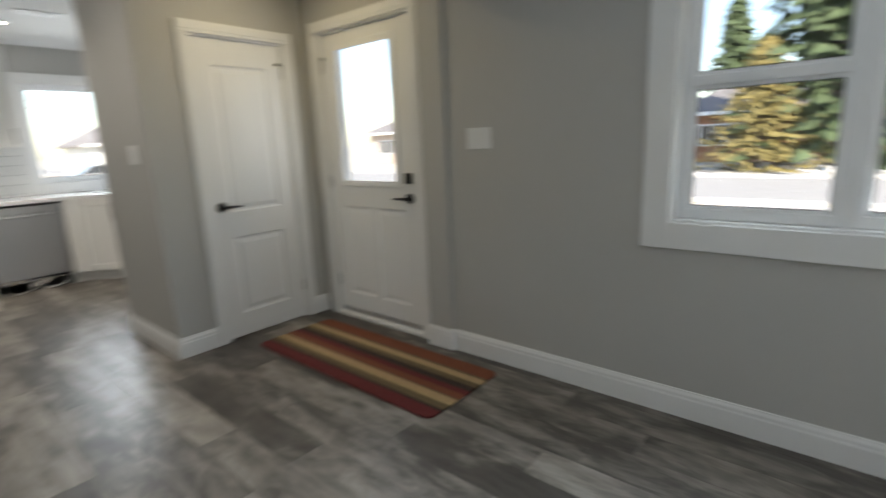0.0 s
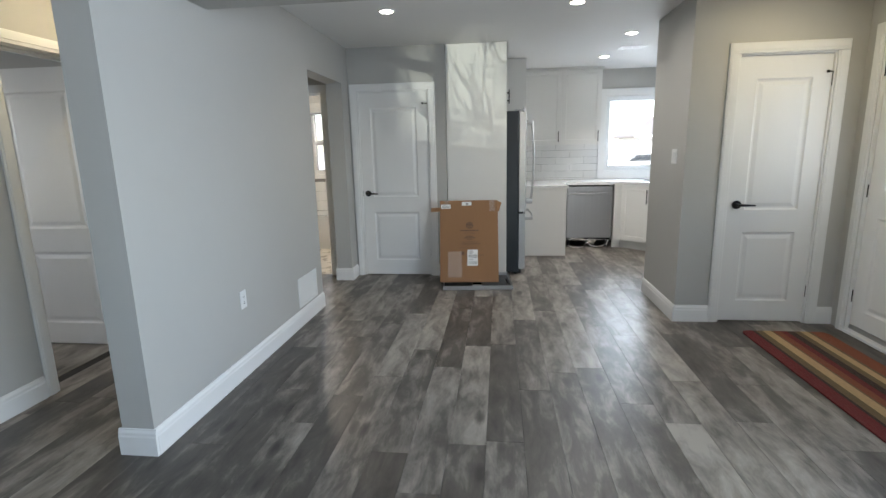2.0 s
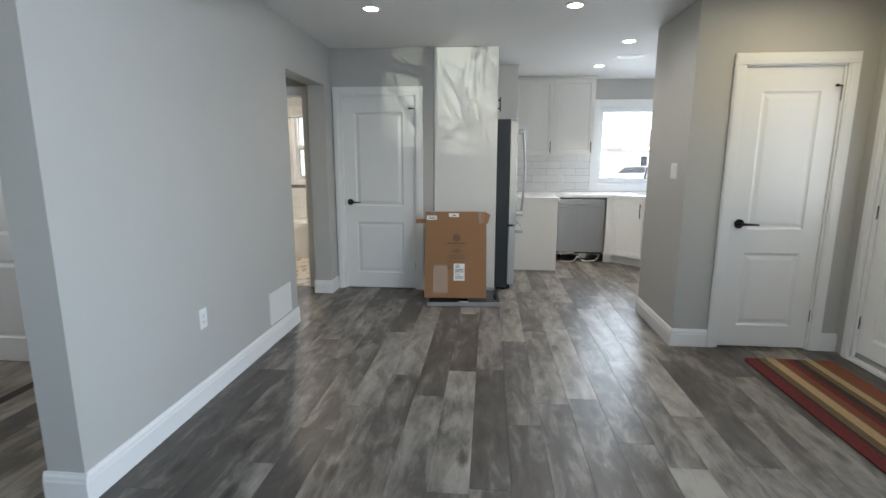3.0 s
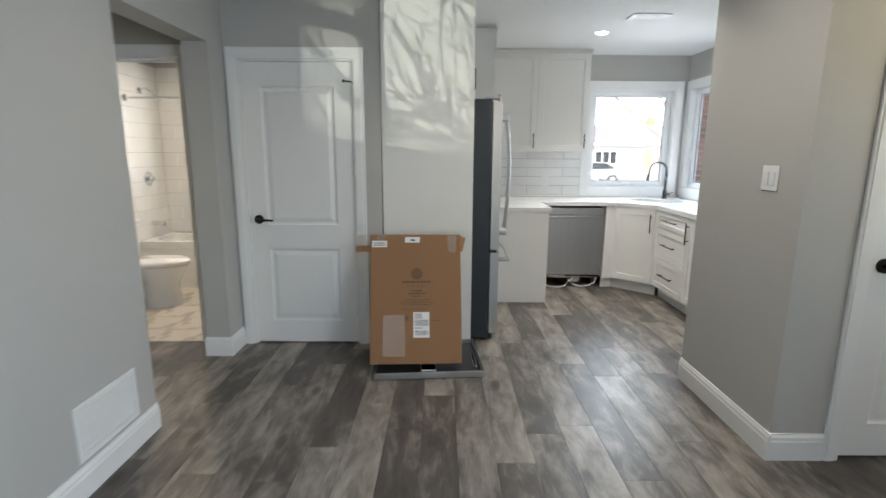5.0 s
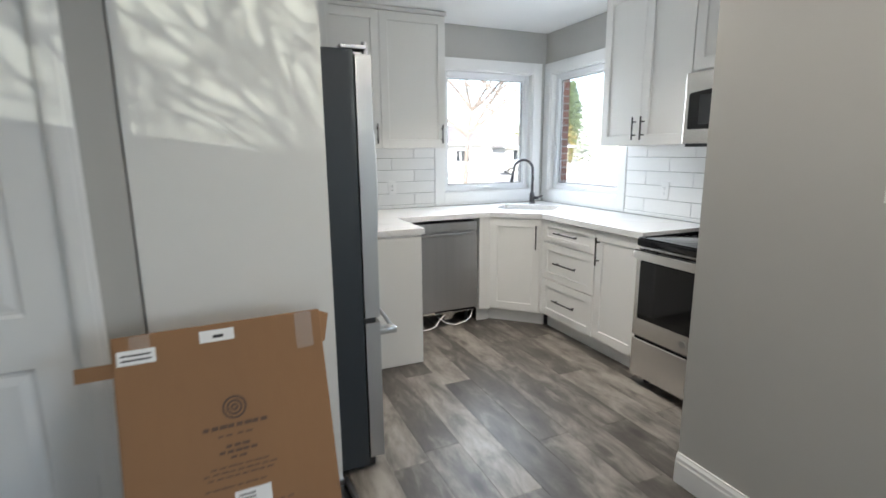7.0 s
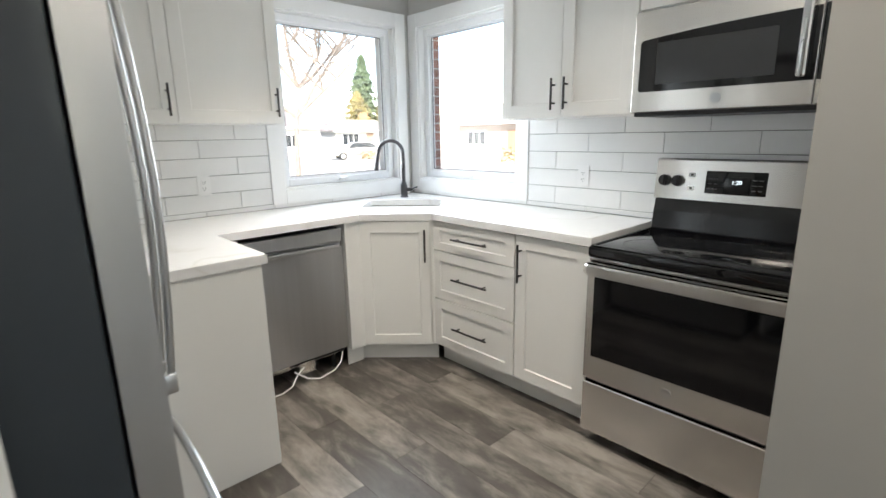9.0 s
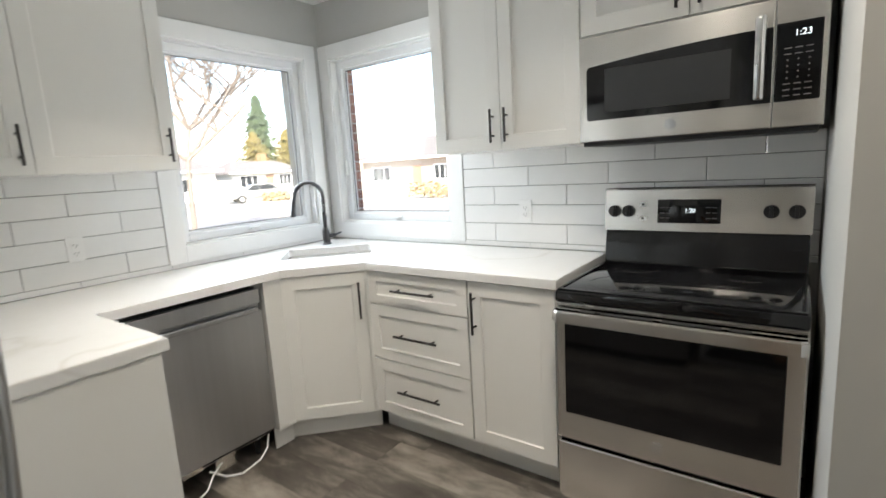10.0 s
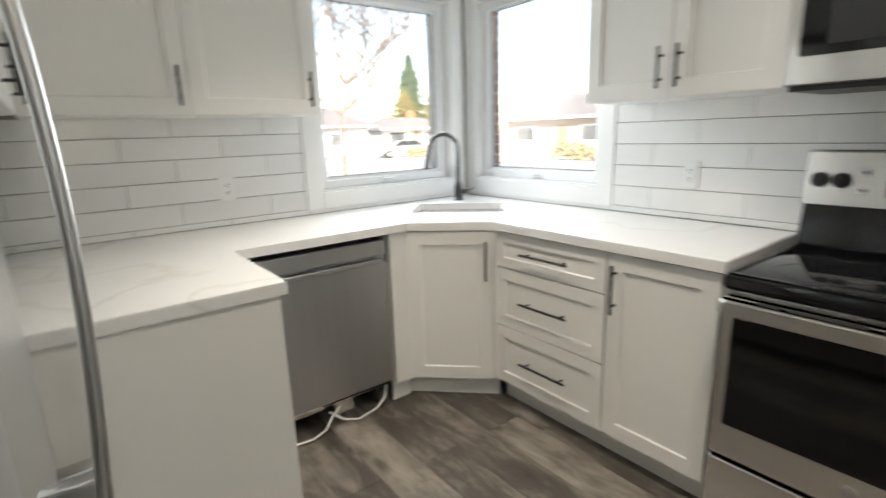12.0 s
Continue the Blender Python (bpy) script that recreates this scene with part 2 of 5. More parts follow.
POT_GLOW = glow("recessed_lamp_lens", (1, 0.93, 0.80), 9)
DISPLAY = glow("lit_display_digits", (0.75, 0.9, 1.0), 0.5)

# ---- building helpers ----
def box(bm, x0, x1, y0, y1, z0, z1, r=0.0):
    """A box, with its edges rounded by r."""
    b = bmesh.new() if r else bm
    g = bmesh.ops.create_cube(b, size=1)["verts"]
    for v in g:
        v.co = Vector(((x0 + x1) / 2 + v.co.x * (x1 - x0), (y0 + y1) / 2 + v.co.y * (y1 - y0), (z0 + z1) / 2 + v.co.z * (z1 - z0)))
    if r:
        bmesh.ops.bevel(b, geom=b.edges[:], offset=r, segments=2, affect="EDGES", profile=0.5)
        merge(bm, b)
    return bm


def merge(bm, other, m=None):
    if m is not None:
        other.transform(m)
    me = bpy.data.meshes.new("tmp")
    other.to_mesh(me)
    other.free()
    bm.from_mesh(me)
    bpy.data.meshes.remove(me)
    return bm


def cyl(bm, a, b, r, seg=20, r2=None):
    a, b = Vector(a), Vector(b)
    d = b - a
    m = Matrix.Translation((a + b) / 2) @ d.to_track_quat("Z", "Y").to_matrix().to_4x4()
    bmesh.ops.create_cone(bm, cap_ends=True, segments=seg, radius1=r, radius2=r if r2 is None else r2, depth=d.length, matrix=m)
    return bm


def sweep(bm, pts, r, seg=10, radii=None):
    """A round tube along a line of points."""
    pts = [Vector(p) for p in pts]
    rings, side = [], None
    for i, p in enumerate(pts):
        d = (pts[min(i + 1, len(pts) - 1)] - pts[max(i - 1, 0)]).normalized()
        if side is None:
            side = d.orthogonal().normalized()
        side = (side - d * side.dot(d)).normalized()
        up = d.cross(side)
        rr = radii[i] if radii else r
        rings.append([bm.verts.new(p + (side * math.cos(k * math.tau / seg) + up * math.sin(k * math.tau / seg)) * rr) for k in range(seg)])
    for a, b in zip(rings, rings[1:]):
        for k in range(seg):
            bm.faces.new((a[k], a[(k + 1) % seg], b[(k + 1) % seg], b[k]))
    bm.faces.new(rings[0][::-1])
    bm.faces.new(rings[-1])
    return bm


def lathe(bm, profile, seg=28, sx=1.0, sy=1.0, at=(0, 0, 0)):
    """A turned shape from (radius, height) pairs, stretched by sx and sy."""
    rings = []
    for r, z in profile:
        rings.append([bm.verts.new((at[0] + sx * r * math.cos(k * math.tau / seg), at[1] + sy * r * math.sin(k * math.tau / seg), at[2] + z)) for k in range(seg)])
    for a, b in zip(rings, rings[1:]):
        for k in range(seg):
            bm.faces.new((a[k], a[(k + 1) % seg], b[(k + 1) % seg], b[k]))
    bm.faces.new(rings[0][::-1])
    bm.faces.new(rings[-1])
    return bm


def prism(bm, pts, z0, z1, holes=()):
    """A flat slab with an outline and holes, between two heights."""
    edges = []
    for loop in (pts, *holes):
        vs = [bm.verts.new((x, y, z0)) for x, y in loop]
        edges += [bm.edges.new((vs[i], vs[(i + 1) % len(vs)])) for i in range(len(vs))]
    faces = [f for f in bmesh.ops.triangle_fill(bm, edges=edges, use_beauty=True)["geom"] if isinstance(f, bmesh.types.BMFace)]
    ext = bmesh.ops.extrude_face_region(bm, geom=faces)["geom"]
    bmesh.ops.translate(bm, verts=[v for v in ext if isinstance(v, bmesh.types.BMVert)], vec=(0, 0, z1 - z0))
    bmesh.ops.recalc_face_normals(bm, faces=bm.faces[:])
    return bm


def mesh_of(name, bm, material, smooth=False):
    me = bpy.data.meshes.new(name)
    bm.to_mesh(me)
    bm.free()
    me.materials.append(material)
    if smooth:
        me.polygons.foreach_set("use_smooth", [True] * len(me.polygons))
        me.set_sharp_from_angle(angle=radians(38))
    return me


def part(name, bm, material, parent, label="", smooth=False, m=None):
    ob = new(name, mesh_of(name, bm, material, smooth))
    ob.parent = parent
    if m is not None:
        ob.matrix_local = m
    return tagged(ob, label)


def thing(name, label, category, m=None, group="", kind=""):
    ob = new(name)
    ob.empty_display_size = 0.1
    if m is not None:
        ob.matrix_world = m
    return tagged(ob, label, category, group, kind)


def solid(name, bm, material, label, category, smooth=False, group="", kind="", m=None):
    ob = new(name, mesh_of(name, bm, material, smooth))
    if m is not None:
        ob.matrix_world = m
    return tagged(ob, label, category, group, kind)


def panelled(w, h, t, panels, profile, both=True):
    """A slab from (0, 0, 0) to (w, t, h) whose front (y=0) and back carry sunk panels; profile: (inset, depth) steps."""
    bm = bmesh.new()
    xs = sorted({0, w, *[p[0] for p in panels], *[p[1] for p in panels]})
    zs = sorted({0, h, *[p[2] for p in panels], *[p[3] for p in panels]})

    def face(side):
        def at(x, z, d):
            return bm.verts.new((x, d if side == 0 else t - d, z))

        def quad(c):
            bm.faces.new(c if side == 0 else c[::-1])

        for x0, x1 in zip(xs, xs[1:]):
            for z0, z1 in zip(zs, zs[1:]):
                inside = [p for p in panels if p[0] <= x0 and x1 <= p[1] and p[2] <= z0 and z1 <= p[3]]
                if not inside:
                    quad([at(x0, z0, 0), at(x1, z0, 0), at(x1, z1, 0), at(x0, z1, 0)])
        for a, b, c, e in panels:
            rings = [(0.0, 0.0), *profile]
            loops = [[(a + i, c + i, d), (b - i, c + i, d), (b - i, e - i, d), (a + i, e - i, d)] for i, d in rings]
            for p, q in zip(loops, loops[1:]):
                for k in range(4):
                    quad([at(p[k][0], p[k][1], p[k][2]), at(p[(k + 1) % 4][0], p[(k + 1) % 4][1], p[(k + 1) % 4][2]), at(q[(k + 1) % 4][0], q[(k + 1) % 4][1], q[(k + 1) % 4][2]), at(q[k][0], q[k][1], q[k][2])])
            quad([at(x, z, d) for x, z, d in loops[-1]])

    face(0)
    if both:
        face(1)
    else:
        bm.faces.new([bm.verts.new(c) for c in ((0, t, h), (w, t, h), (w, t, 0), (0, t, 0))])
    for c in (((0, 0, 0), (0, t, 0), (w, t, 0), (w, 0, 0)), ((0, 0, h), (w, 0, h), (w, t, h), (0, t, h)), ((0, 0, 0), (0, 0, h), (0, t, h), (0, t, 0)), ((w, 0, 0), (w, t, 0), (w, t, h), (w, 0, h))):
        bm.faces.new([bm.verts.new(v) for v in c])
    bmesh.ops.remove_doubles(bm, verts=bm.verts[:], dist=0.0001)
    bmesh.ops.recalc_face_normals(bm, faces=bm.faces[:])
    return bm


MOULDED = [(0.010, 0.009), (0.022, 0.011), (0.050, 0.004)]
SHAKER = [(0.003, 0.007), (0.006, 0.008)]


def wall(name, axis, a0, a1, b0, b1, z0, z1, openings=(), material=None):
    """A wall along an axis from a0 to a1, between b0 and b1 in thickness, with openings (from, to, bottom, top) through it."""
    bm = bmesh.new()
    cuts = sorted({a0, a1, *[o[0] for o in openings], *[o[1] for o in openings]})
    for p, q in zip(cuts, cuts[1:]):
        spans = [(z0, z1)]
        for o in openings:
            if o[0] <= p and q <= o[1]:
                spans = [(z0, o[2]), (o[3], z1)]
        for s, e in spans:
            if e - s > 0.001:
                box(bm, *((p, q, b0, b1) if axis == "x" else (b0, b1, p, q)), s, e)
    bmesh.ops.remove_doubles(bm, verts=bm.verts[:], dist=0.0005)
    gone = {}
    for f in bm.faces:
        gone.setdefault(tuple(sorted(v.index for v in f.verts)), []).append(f)
    bmesh.ops.delete(bm, geom=[f for fs in gone.values() if len(fs) > 1 for f in fs], context="FACES")
    return tagged(solid(name, bm, material or WALL, "greige painted drywall wall", "wall", kind="structure"))


def skirting(run, height=0.135, t=0.016):
    """A moulded baseboard along the floor from point to point; the room lies to the left of the run."""
    (x0, y0), (x1, y1) = run
    length = math.hypot(x1 - x0, y1 - y0)
    prof = [(0, 0), (t, 0), (t, height * 0.70), (t * 0.82, height * 0.76), (t * 0.8, height * 0.86), (t * 0.45, height * 0.95), (t * 0.4, height), (0, height)]
    bm = bmesh.new()
    a = [bm.verts.new((0, d, z)) for d, z in prof]
    b = [bm.verts.new((length, d, z)) for d, z in prof]
    for k in range(len(prof)):
        j = (k + 1) % len(prof)
        bm.faces.new((a[k], a[j], b[j], b[k]))
    bm.faces.new(a[::-1])
    bm.faces.new(b)
    bmesh.ops.recalc_face_normals(bm, faces=bm.faces[:])
    return solid("baseboard", bm, TRIM, "tall white moulded baseboard along the wall", "baseboard", kind="structure", m=pose(x0, y0, 0.0, 0, 0, math.degrees(math.atan2(y1 - y0, x1 - x0))))


def casing(name, m, w, h, depth, width=0.075, t=0.016, jamb=True):
    """Casing and jamb round a doorway of w by h; local x along the wall, front towards -y at y=0."""
    top = thing(name, "white painted door casing and jamb", "door frame", m, kind="structure")
    for x0, x1 in ((-width, 0.0), (w, w + width)):
        bm = box(bmesh.new(), x0, x1, -t, 0, 0, h, 0.004)
        box(bm, x0 + 0.012, x1 - 0.022, -t - 0.004, -t + 0.004, 0, h, 0.002)
        part("casing_leg", bm, TRIM, top)
    bm = box(bmesh.new(), -width, w + width, -t - 0.001, 0, h, h + width, 0.004)
    box(bm, -width + 0.012, w + width - 0.012, -t - 0.005, -t + 0.004, h + 0.022, h + width - 0.012, 0.002)
    part("casing_head", bm, TRIM, top)
    if jamb:
        for x0, x1 in ((-0.002, 0.012), (w - 0.012, w + 0.002)):
            part("jamb", box(bmesh.new(), x0, x1, 0.0005, depth, 0, h), TRIM, top)
        part("head_jamb", box(bmesh.new(), 0.012, w - 0.012, 0.0005, depth, h - 0.012, h + 0.002), TRIM, top)
        stop = box(bmesh.new(), 0.012, 0.024, 0.052, 0.085, 0, h - 0.012)
        box(stop, w - 0.024, w - 0.012, 0.052, 0.085, 0, h - 0.012)
        box(stop, 0.024, w - 0.024, 0.052, 0.085, h - 0.024, h - 0.012)
        part("door_stop", stop, TRIM, top)
    return top


def lever(door, x, z, flip=1):
    """A black lever handle on a door's front."""
    h = part("door_handle", cyl(bmesh.new(), (x, 0.0, z), (x, -0.010, z), 0.033, 28), BLACK_METAL, door, "matte black lever handle on a round rose", smooth=True)
    bm = cyl(bmesh.new(), (x, -0.008, z), (x, -0.048, z), 0.011)
    sweep(bm, [(x - flip * 0.008, -0.046, z), (x + flip * 0.03, -0.048, z), (x + flip * 0.075, -0.048, z - 0.001), (x + flip * 0.118, -0.045, z - 0.003)], 0.008, 10, [0.011, 0.0095, 0.008, 0.006])
    part("lever", bm, BLACK_METAL, h, smooth=True)


def hinge(door, x, z, y=-0.004, stop=0):
    bm = cyl(bmesh.new(), (x, y - 0.004, z - 0.045), (x, y - 0.004, z + 0.045), 0.0065, 12)
    if stop:
        cyl(bm, (x, y - 0.004, z + 0.05), (x - stop * 0.045, y - 0.03, z + 0.052), 0.005, 10)
        cyl(bm, (x - stop * 0.045, y - 0.03, z + 0.052), (x - stop * 0.058, y - 0.025, z + 0.052), 0.010, 12)
    part("hinge", bm, BLACK_METAL, door, "black hinge", smooth=True)


def room_door(name, label, w, h, m, lever_x, hinge_x, flip, panel=0.122):
    d = thing(name, label, "door", m)
    z1, z2 = 0.165, 0.715
    bm = panelled(w, h, 0.035, [(panel, w - panel, z1, z2), (panel, w - panel, z2 + 0.175, h - 0.160)], MOULDED)
    part("door_leaf", bm, DOOR, d)
    if lever_x is not None:
        lever(d, lever_x, 0.93, flip)
        part("latch_plate", box(bmesh.new(), 0.0 if lever_x < w / 2 else w - 0.002, 0.002 if lever_x < w / 2 else w, -0.004, 0.02, 0.90, 0.96), BLACK_METAL, d)
    if hinge_x is not None:
        for k, z in enumerate((0.25, h - 0.18)):
            hinge(d, hinge_x, z, stop=(1 if hinge_x > w / 2 else -1) if k else 0)
    return d


def bar_pull(parent, x, z, length, upright, y=0.0):
    """A slim dark bar pull with two posts on a front at local height y."""
    bm = bmesh.new()
    h = length / 2
    d = (0, 0, 1) if upright else (1, 0, 0)
    c = Vector((x, y - 0.032, z))
    cyl(bm, c - Vector(d) * h, c + Vector(d) * h, 0.0058, 12)
    for s in (-1, 1):
        q = c + Vector(d) * (h - 0.032) * s
        cyl(bm, q, (q.x, y, q.z), 0.0048, 10)
    return part("handle", bm, BRONZE, parent, "dark bronze bar handle", smooth=True)


def front(name, cabinet, x0, x1, z0, z1, pull, rail=0.062):
    """A shaker door or drawer front on a cabinet (local front at y=0); pull: x, z, length, upright."""
    w, h = x1 - x0 - 0.003, z1 - z0 - 0.003
    f = part(name, panelled(w, h, 0.019, [(rail, w - rail, min(rail, h * 0.28), h - min(rail, h * 0.28))], SHAKER, both=False), CAB, cabinet, m=pose(x0 + 0.0015, -0.019, z0 + 0.0015))
    if pull:
        bar_pull(f, pull[0] - x0 - 0.0015, pull[1] - z0 - 0.0015, pull[2], pull[3])
    return f


def cabinet(name, label, m, w, d, z0, z1, toe=0.0):
    """A cabinet box; local x along its front, front at y=0, back at y=d."""
    c = thing(name, label, "cabinet", m)
    bm = box(bmesh.new(), 0, w, 0.0, d, z0 + toe, z1, 0.0015)
    part("body", bm, CAB, c)
    if toe:
        part("toe_kick", box(bmesh.new(), 0, w, 0.055, 0.07, z0, z0 + toe), CAB, c)
    return c


# ---- the large structure ----
H = 2.48
wall("wall_hall_partition", "x", -4.65, -1.205, -1.97, -1.805, 0, H, [(-4.42, -3.50, 0, 2.10)])
wall("wall_inner_west", "y", -3.45, -0.749, -4.77, -4.65, 0, H, [(-2.74, -2.11, 0, 2.045), (-1.715, -0.935, 0, 2.035)])
wall("wall_fridge_back", "x", -5.72, -4.77, -0.86, -0.78, 0, H)
wall("wall_kitchen_south", "x", -6.86, -5.72, -0.86, -0.18, 0, H)
wall("wall_kitchen_west", "y", -0.86, 2.67, -6.99, -6.86, 0, H, [(1.35, 2.275, 1.035, 2.115)])
wall("wall_kitchen_north", "x", -6.86, -4.015, 2.42, 2.55, 0, H, [(-6.765, -5.83, 1.035, 2.115)])
wall("wall_closet_south", "x", -4.105, -3.24, 1.225, 1.32, 0, H)
wall("wall_closet_west", "y", 1.32, 2.42, -4.105, -4.015, 0, H)
wall("wall_closet_east", "y", 1.32, 2.395, -3.34, -3.24, 0, H, [(1.553, 2.207, 0, 2.033)])
wall("wall_entry", "x", -4.015, -2.05, 2.395, 2.55, 0, H, [(-3.075, -2.165, 0, 2.10)])
wall("wall_entry_pilaster", "x", -2.05, -1.87, 2.345, 2.55, 0, H)
wall("wall_living_north", "x", -1.87, 3.40, 2.372, 2.55, 0, H, [(-0.61, 1.90, 0.92, 2.14)])
# unseen end wall closing the room, opening added for a fill lamp
wall("wall_living_east", "y", -2.88, 2.55, 3.40, 3.60, 0, H, [(-0.65, 1.05, 0.94, 2.14)])
wall("wall_hall_south", "x", -4.65, 3.40, -3.00, -2.88, 0, H, [(-2.53, -1.77, 0, 2.03)])
# unseen bedroom shell; its south opening is added for the fill lamp
wall("wall_bedroom_west", "y", -5.6, -3.0, -3.32, -3.2, 0, H)
wall("wall_bedroom_east", "y", -5.6, -3.0, 0.2, 0.32, 0, H)
wall("wall_bedroom_south", "x", -3.32, 0.32, -5.72, -5.6, 0, H, [(-1.8, -0.6, 0.95, 2.05)])
wall("wall_bath_south", "x", -6.87, -4.65, -3.57, -3.45, 0, H)
wall("wall_bath_west", "y", -3.45, -1.78, -6.87, -6.75, 0, H, [(-3.08, -2.48, 1.06, 2.07)])
wall("wall_bath_north", "x", -6.75, -4.77, -1.88, -1.78, 0, H)
wall("wall_closet_back", "y", -1.78, -0.86, -5.5, -5.4, 0, H)
solid("beam_boxed", box(bmesh.new(), -2.05, -1.79, -1.804, 2.371, 2.20, H), WALL, "greige boxed drywall beam under the ceiling", "beam", kind="structure")
solid("ceiling", box(bmesh.new(), -7.05, 3.65, -5.75, 2.6, H + 0.001, H + 0.12), WHITE_PAINT, "white painted flat ceiling", "ceiling", kind="structure")

# baseboards
for run in (((-3.50, -1.805), (-1.205, -1.805)), ((-1.205, -1.7905), (-1.205, -1.9845)), ((-4.42, -1.7905), (-4.42, -1.9845)), ((-4.634, -1.805), (-4.42, -1.805)),
            ((-4.634, -0.86), (-4.634, -0.745)), ((-3.2255, 1.225), (-4.105, 1.225)), ((-3.24, 1.478), (-3.24, 1.2245)), ((-3.24, 2.395), (-3.24, 2.28)),
            ((-1.856, 2.345), (-2.066, 2.345)), ((-1.87, 2.356), (-1.87, 2.3305)), ((3.4, 2.372), (-1.87, 2.372)), ((-1.20, -2.88), (3.4, -2.88)), ((-1.69, -2.88), (-1.20, -2.88)), ((-4.65, -2.88), (-2.61, -2.88)),
            ((-1.205, -1.97), (-3.50, -1.97))):
    if run[0][0] == run[1][0] and run[0][0] == -4.634:
        run = ((-4.65, run[0][1] * 1.0), (-4.65, run[1][1]))
        run = (run[1], run[0])
    skirting(run)

# ---- doors ----
# closet door beside the fridge, facing the hall (front towards +x)
FACE_E, FACE_S, FACE_N = 90, 0, 180
casing("door_frame_1", pose(-4.65, -1.715, 0, 0, 0, FACE_E), 0.78, 2.035, 0.115)
room_door("panel_door", "white two-panel moulded closet door, closed, black lever handle", 0.752, 2.012, pose(-4.665, -1.701, 0.009, 0, 0, FACE_E), 0.062, 0.758, 1)
# entry closet door
casing("door_frame_2", pose(-3.24, 1.553, 0, 0, 0, FACE_E), 0.654, 2.033, 0.10)
room_door("panel_door", "narrow white two-panel moulded closet door, closed, black lever handle", 0.626, 2.010, pose(-3.255, 1.567, 0.009, 0, 0, FACE_E), 0.063, 0.632, 1)
# bathroom doorway, door swung away
casing("door_frame_3", pose(-4.65, -2.74, 0, 0, 0, FACE_E), 0.63, 2.045, 0.125)
# bedroom doorway in the hall and its open leaf
casing("door_frame_4", pose(-1.77, -2.88, 0, 0, 0, FACE_N), 0.76, 2.03, 0.12)
room_door("panel_door", "white two-panel moulded bedroom door standing open", 0.735, 2.01, pose(-2.475, -3.765, 0.009, 0, 0, FACE_E), None, 0.74, 1)


def entry_door():
    """The glazed front door: leaf, pane frame, glass, four small panels, lock and lever; front faces -y."""
    casing("door_frame_5", pose(-3.075, 2.395, 0, 0, 0, FACE_S), 0.91, 2.10, 0.15)
    d = thing("entry_door", "white steel front door with large glass pane, closed, black lever", "door", pose(-3.061, 2.42, 0.03))
    w, h, g = 0.882, 2.055, (0.145, 0.705, 1.02, 1.945)
    bm = bmesh.new()
    merge(bm, panelled(w, g[2], 0.044, [(0.115, 0.395, 0.16, 0.84), (0.475, 0.755, 0.16, 0.84)], MOULDED))
    box(bm, 0, g[0], 0, 0.044, g[2], h)
    box(bm, g[1], w, 0, 0.044, g[2], h)
    box(bm, g[0], g[1], 0, 0.044, g[3], h)
    part("door_leaf", bm, DOOR, d)
    f = bmesh.new()
    for a in ((g[0] - 0.03, g[0] + 0.012, g[2] - 0.03, g[3] + 0.03), (g[1] - 0.012, g[1] + 0.03, g[2] - 0.03, g[3] + 0.03), (g[0] + 0.012, g[1] - 0.012, g[2] - 0.03, g[2] + 0.012), (g[0] + 0.012, g[1] - 0.012, g[3] - 0.012, g[3] + 0.03)):
        box(f, a[0], a[1], -0.012, 0.0, a[2], a[3], 0.004)
    part("pane_frame", f, TRIM, d)
    pane = part("pane", box(bmesh.new(), g[0], g[1], 0.019, 0.025, g[2], g[3]), GLASS, d, "clear double glass pane")
    pane.visible_shadow = False
    lever(d, w - 0.07, 0.92, -1)
    part("deadbolt", box(bmesh.new(), w - 0.10, w - 0.04, -0.022, 0, 1.018, 1.088, 0.006), BLACK_METAL, d, "black keypad deadbolt")
    for z in (0.25, 1.02, 1.84):
        hinge(d, -0.006, z, stop=-1 if z > 1.5 else 0)
    part("threshold", box(bmesh.new(), -0.014, w + 0.014, -0.045, 0.12, -0.028, -0.004, 0.004), TRIM, d, "pale door sill strip")
    part("door_sweep", box(bmesh.new(), 0, w, -0.004, 0.0, 0.0, 0.035), STEEL_DARK, d)


entry_door()


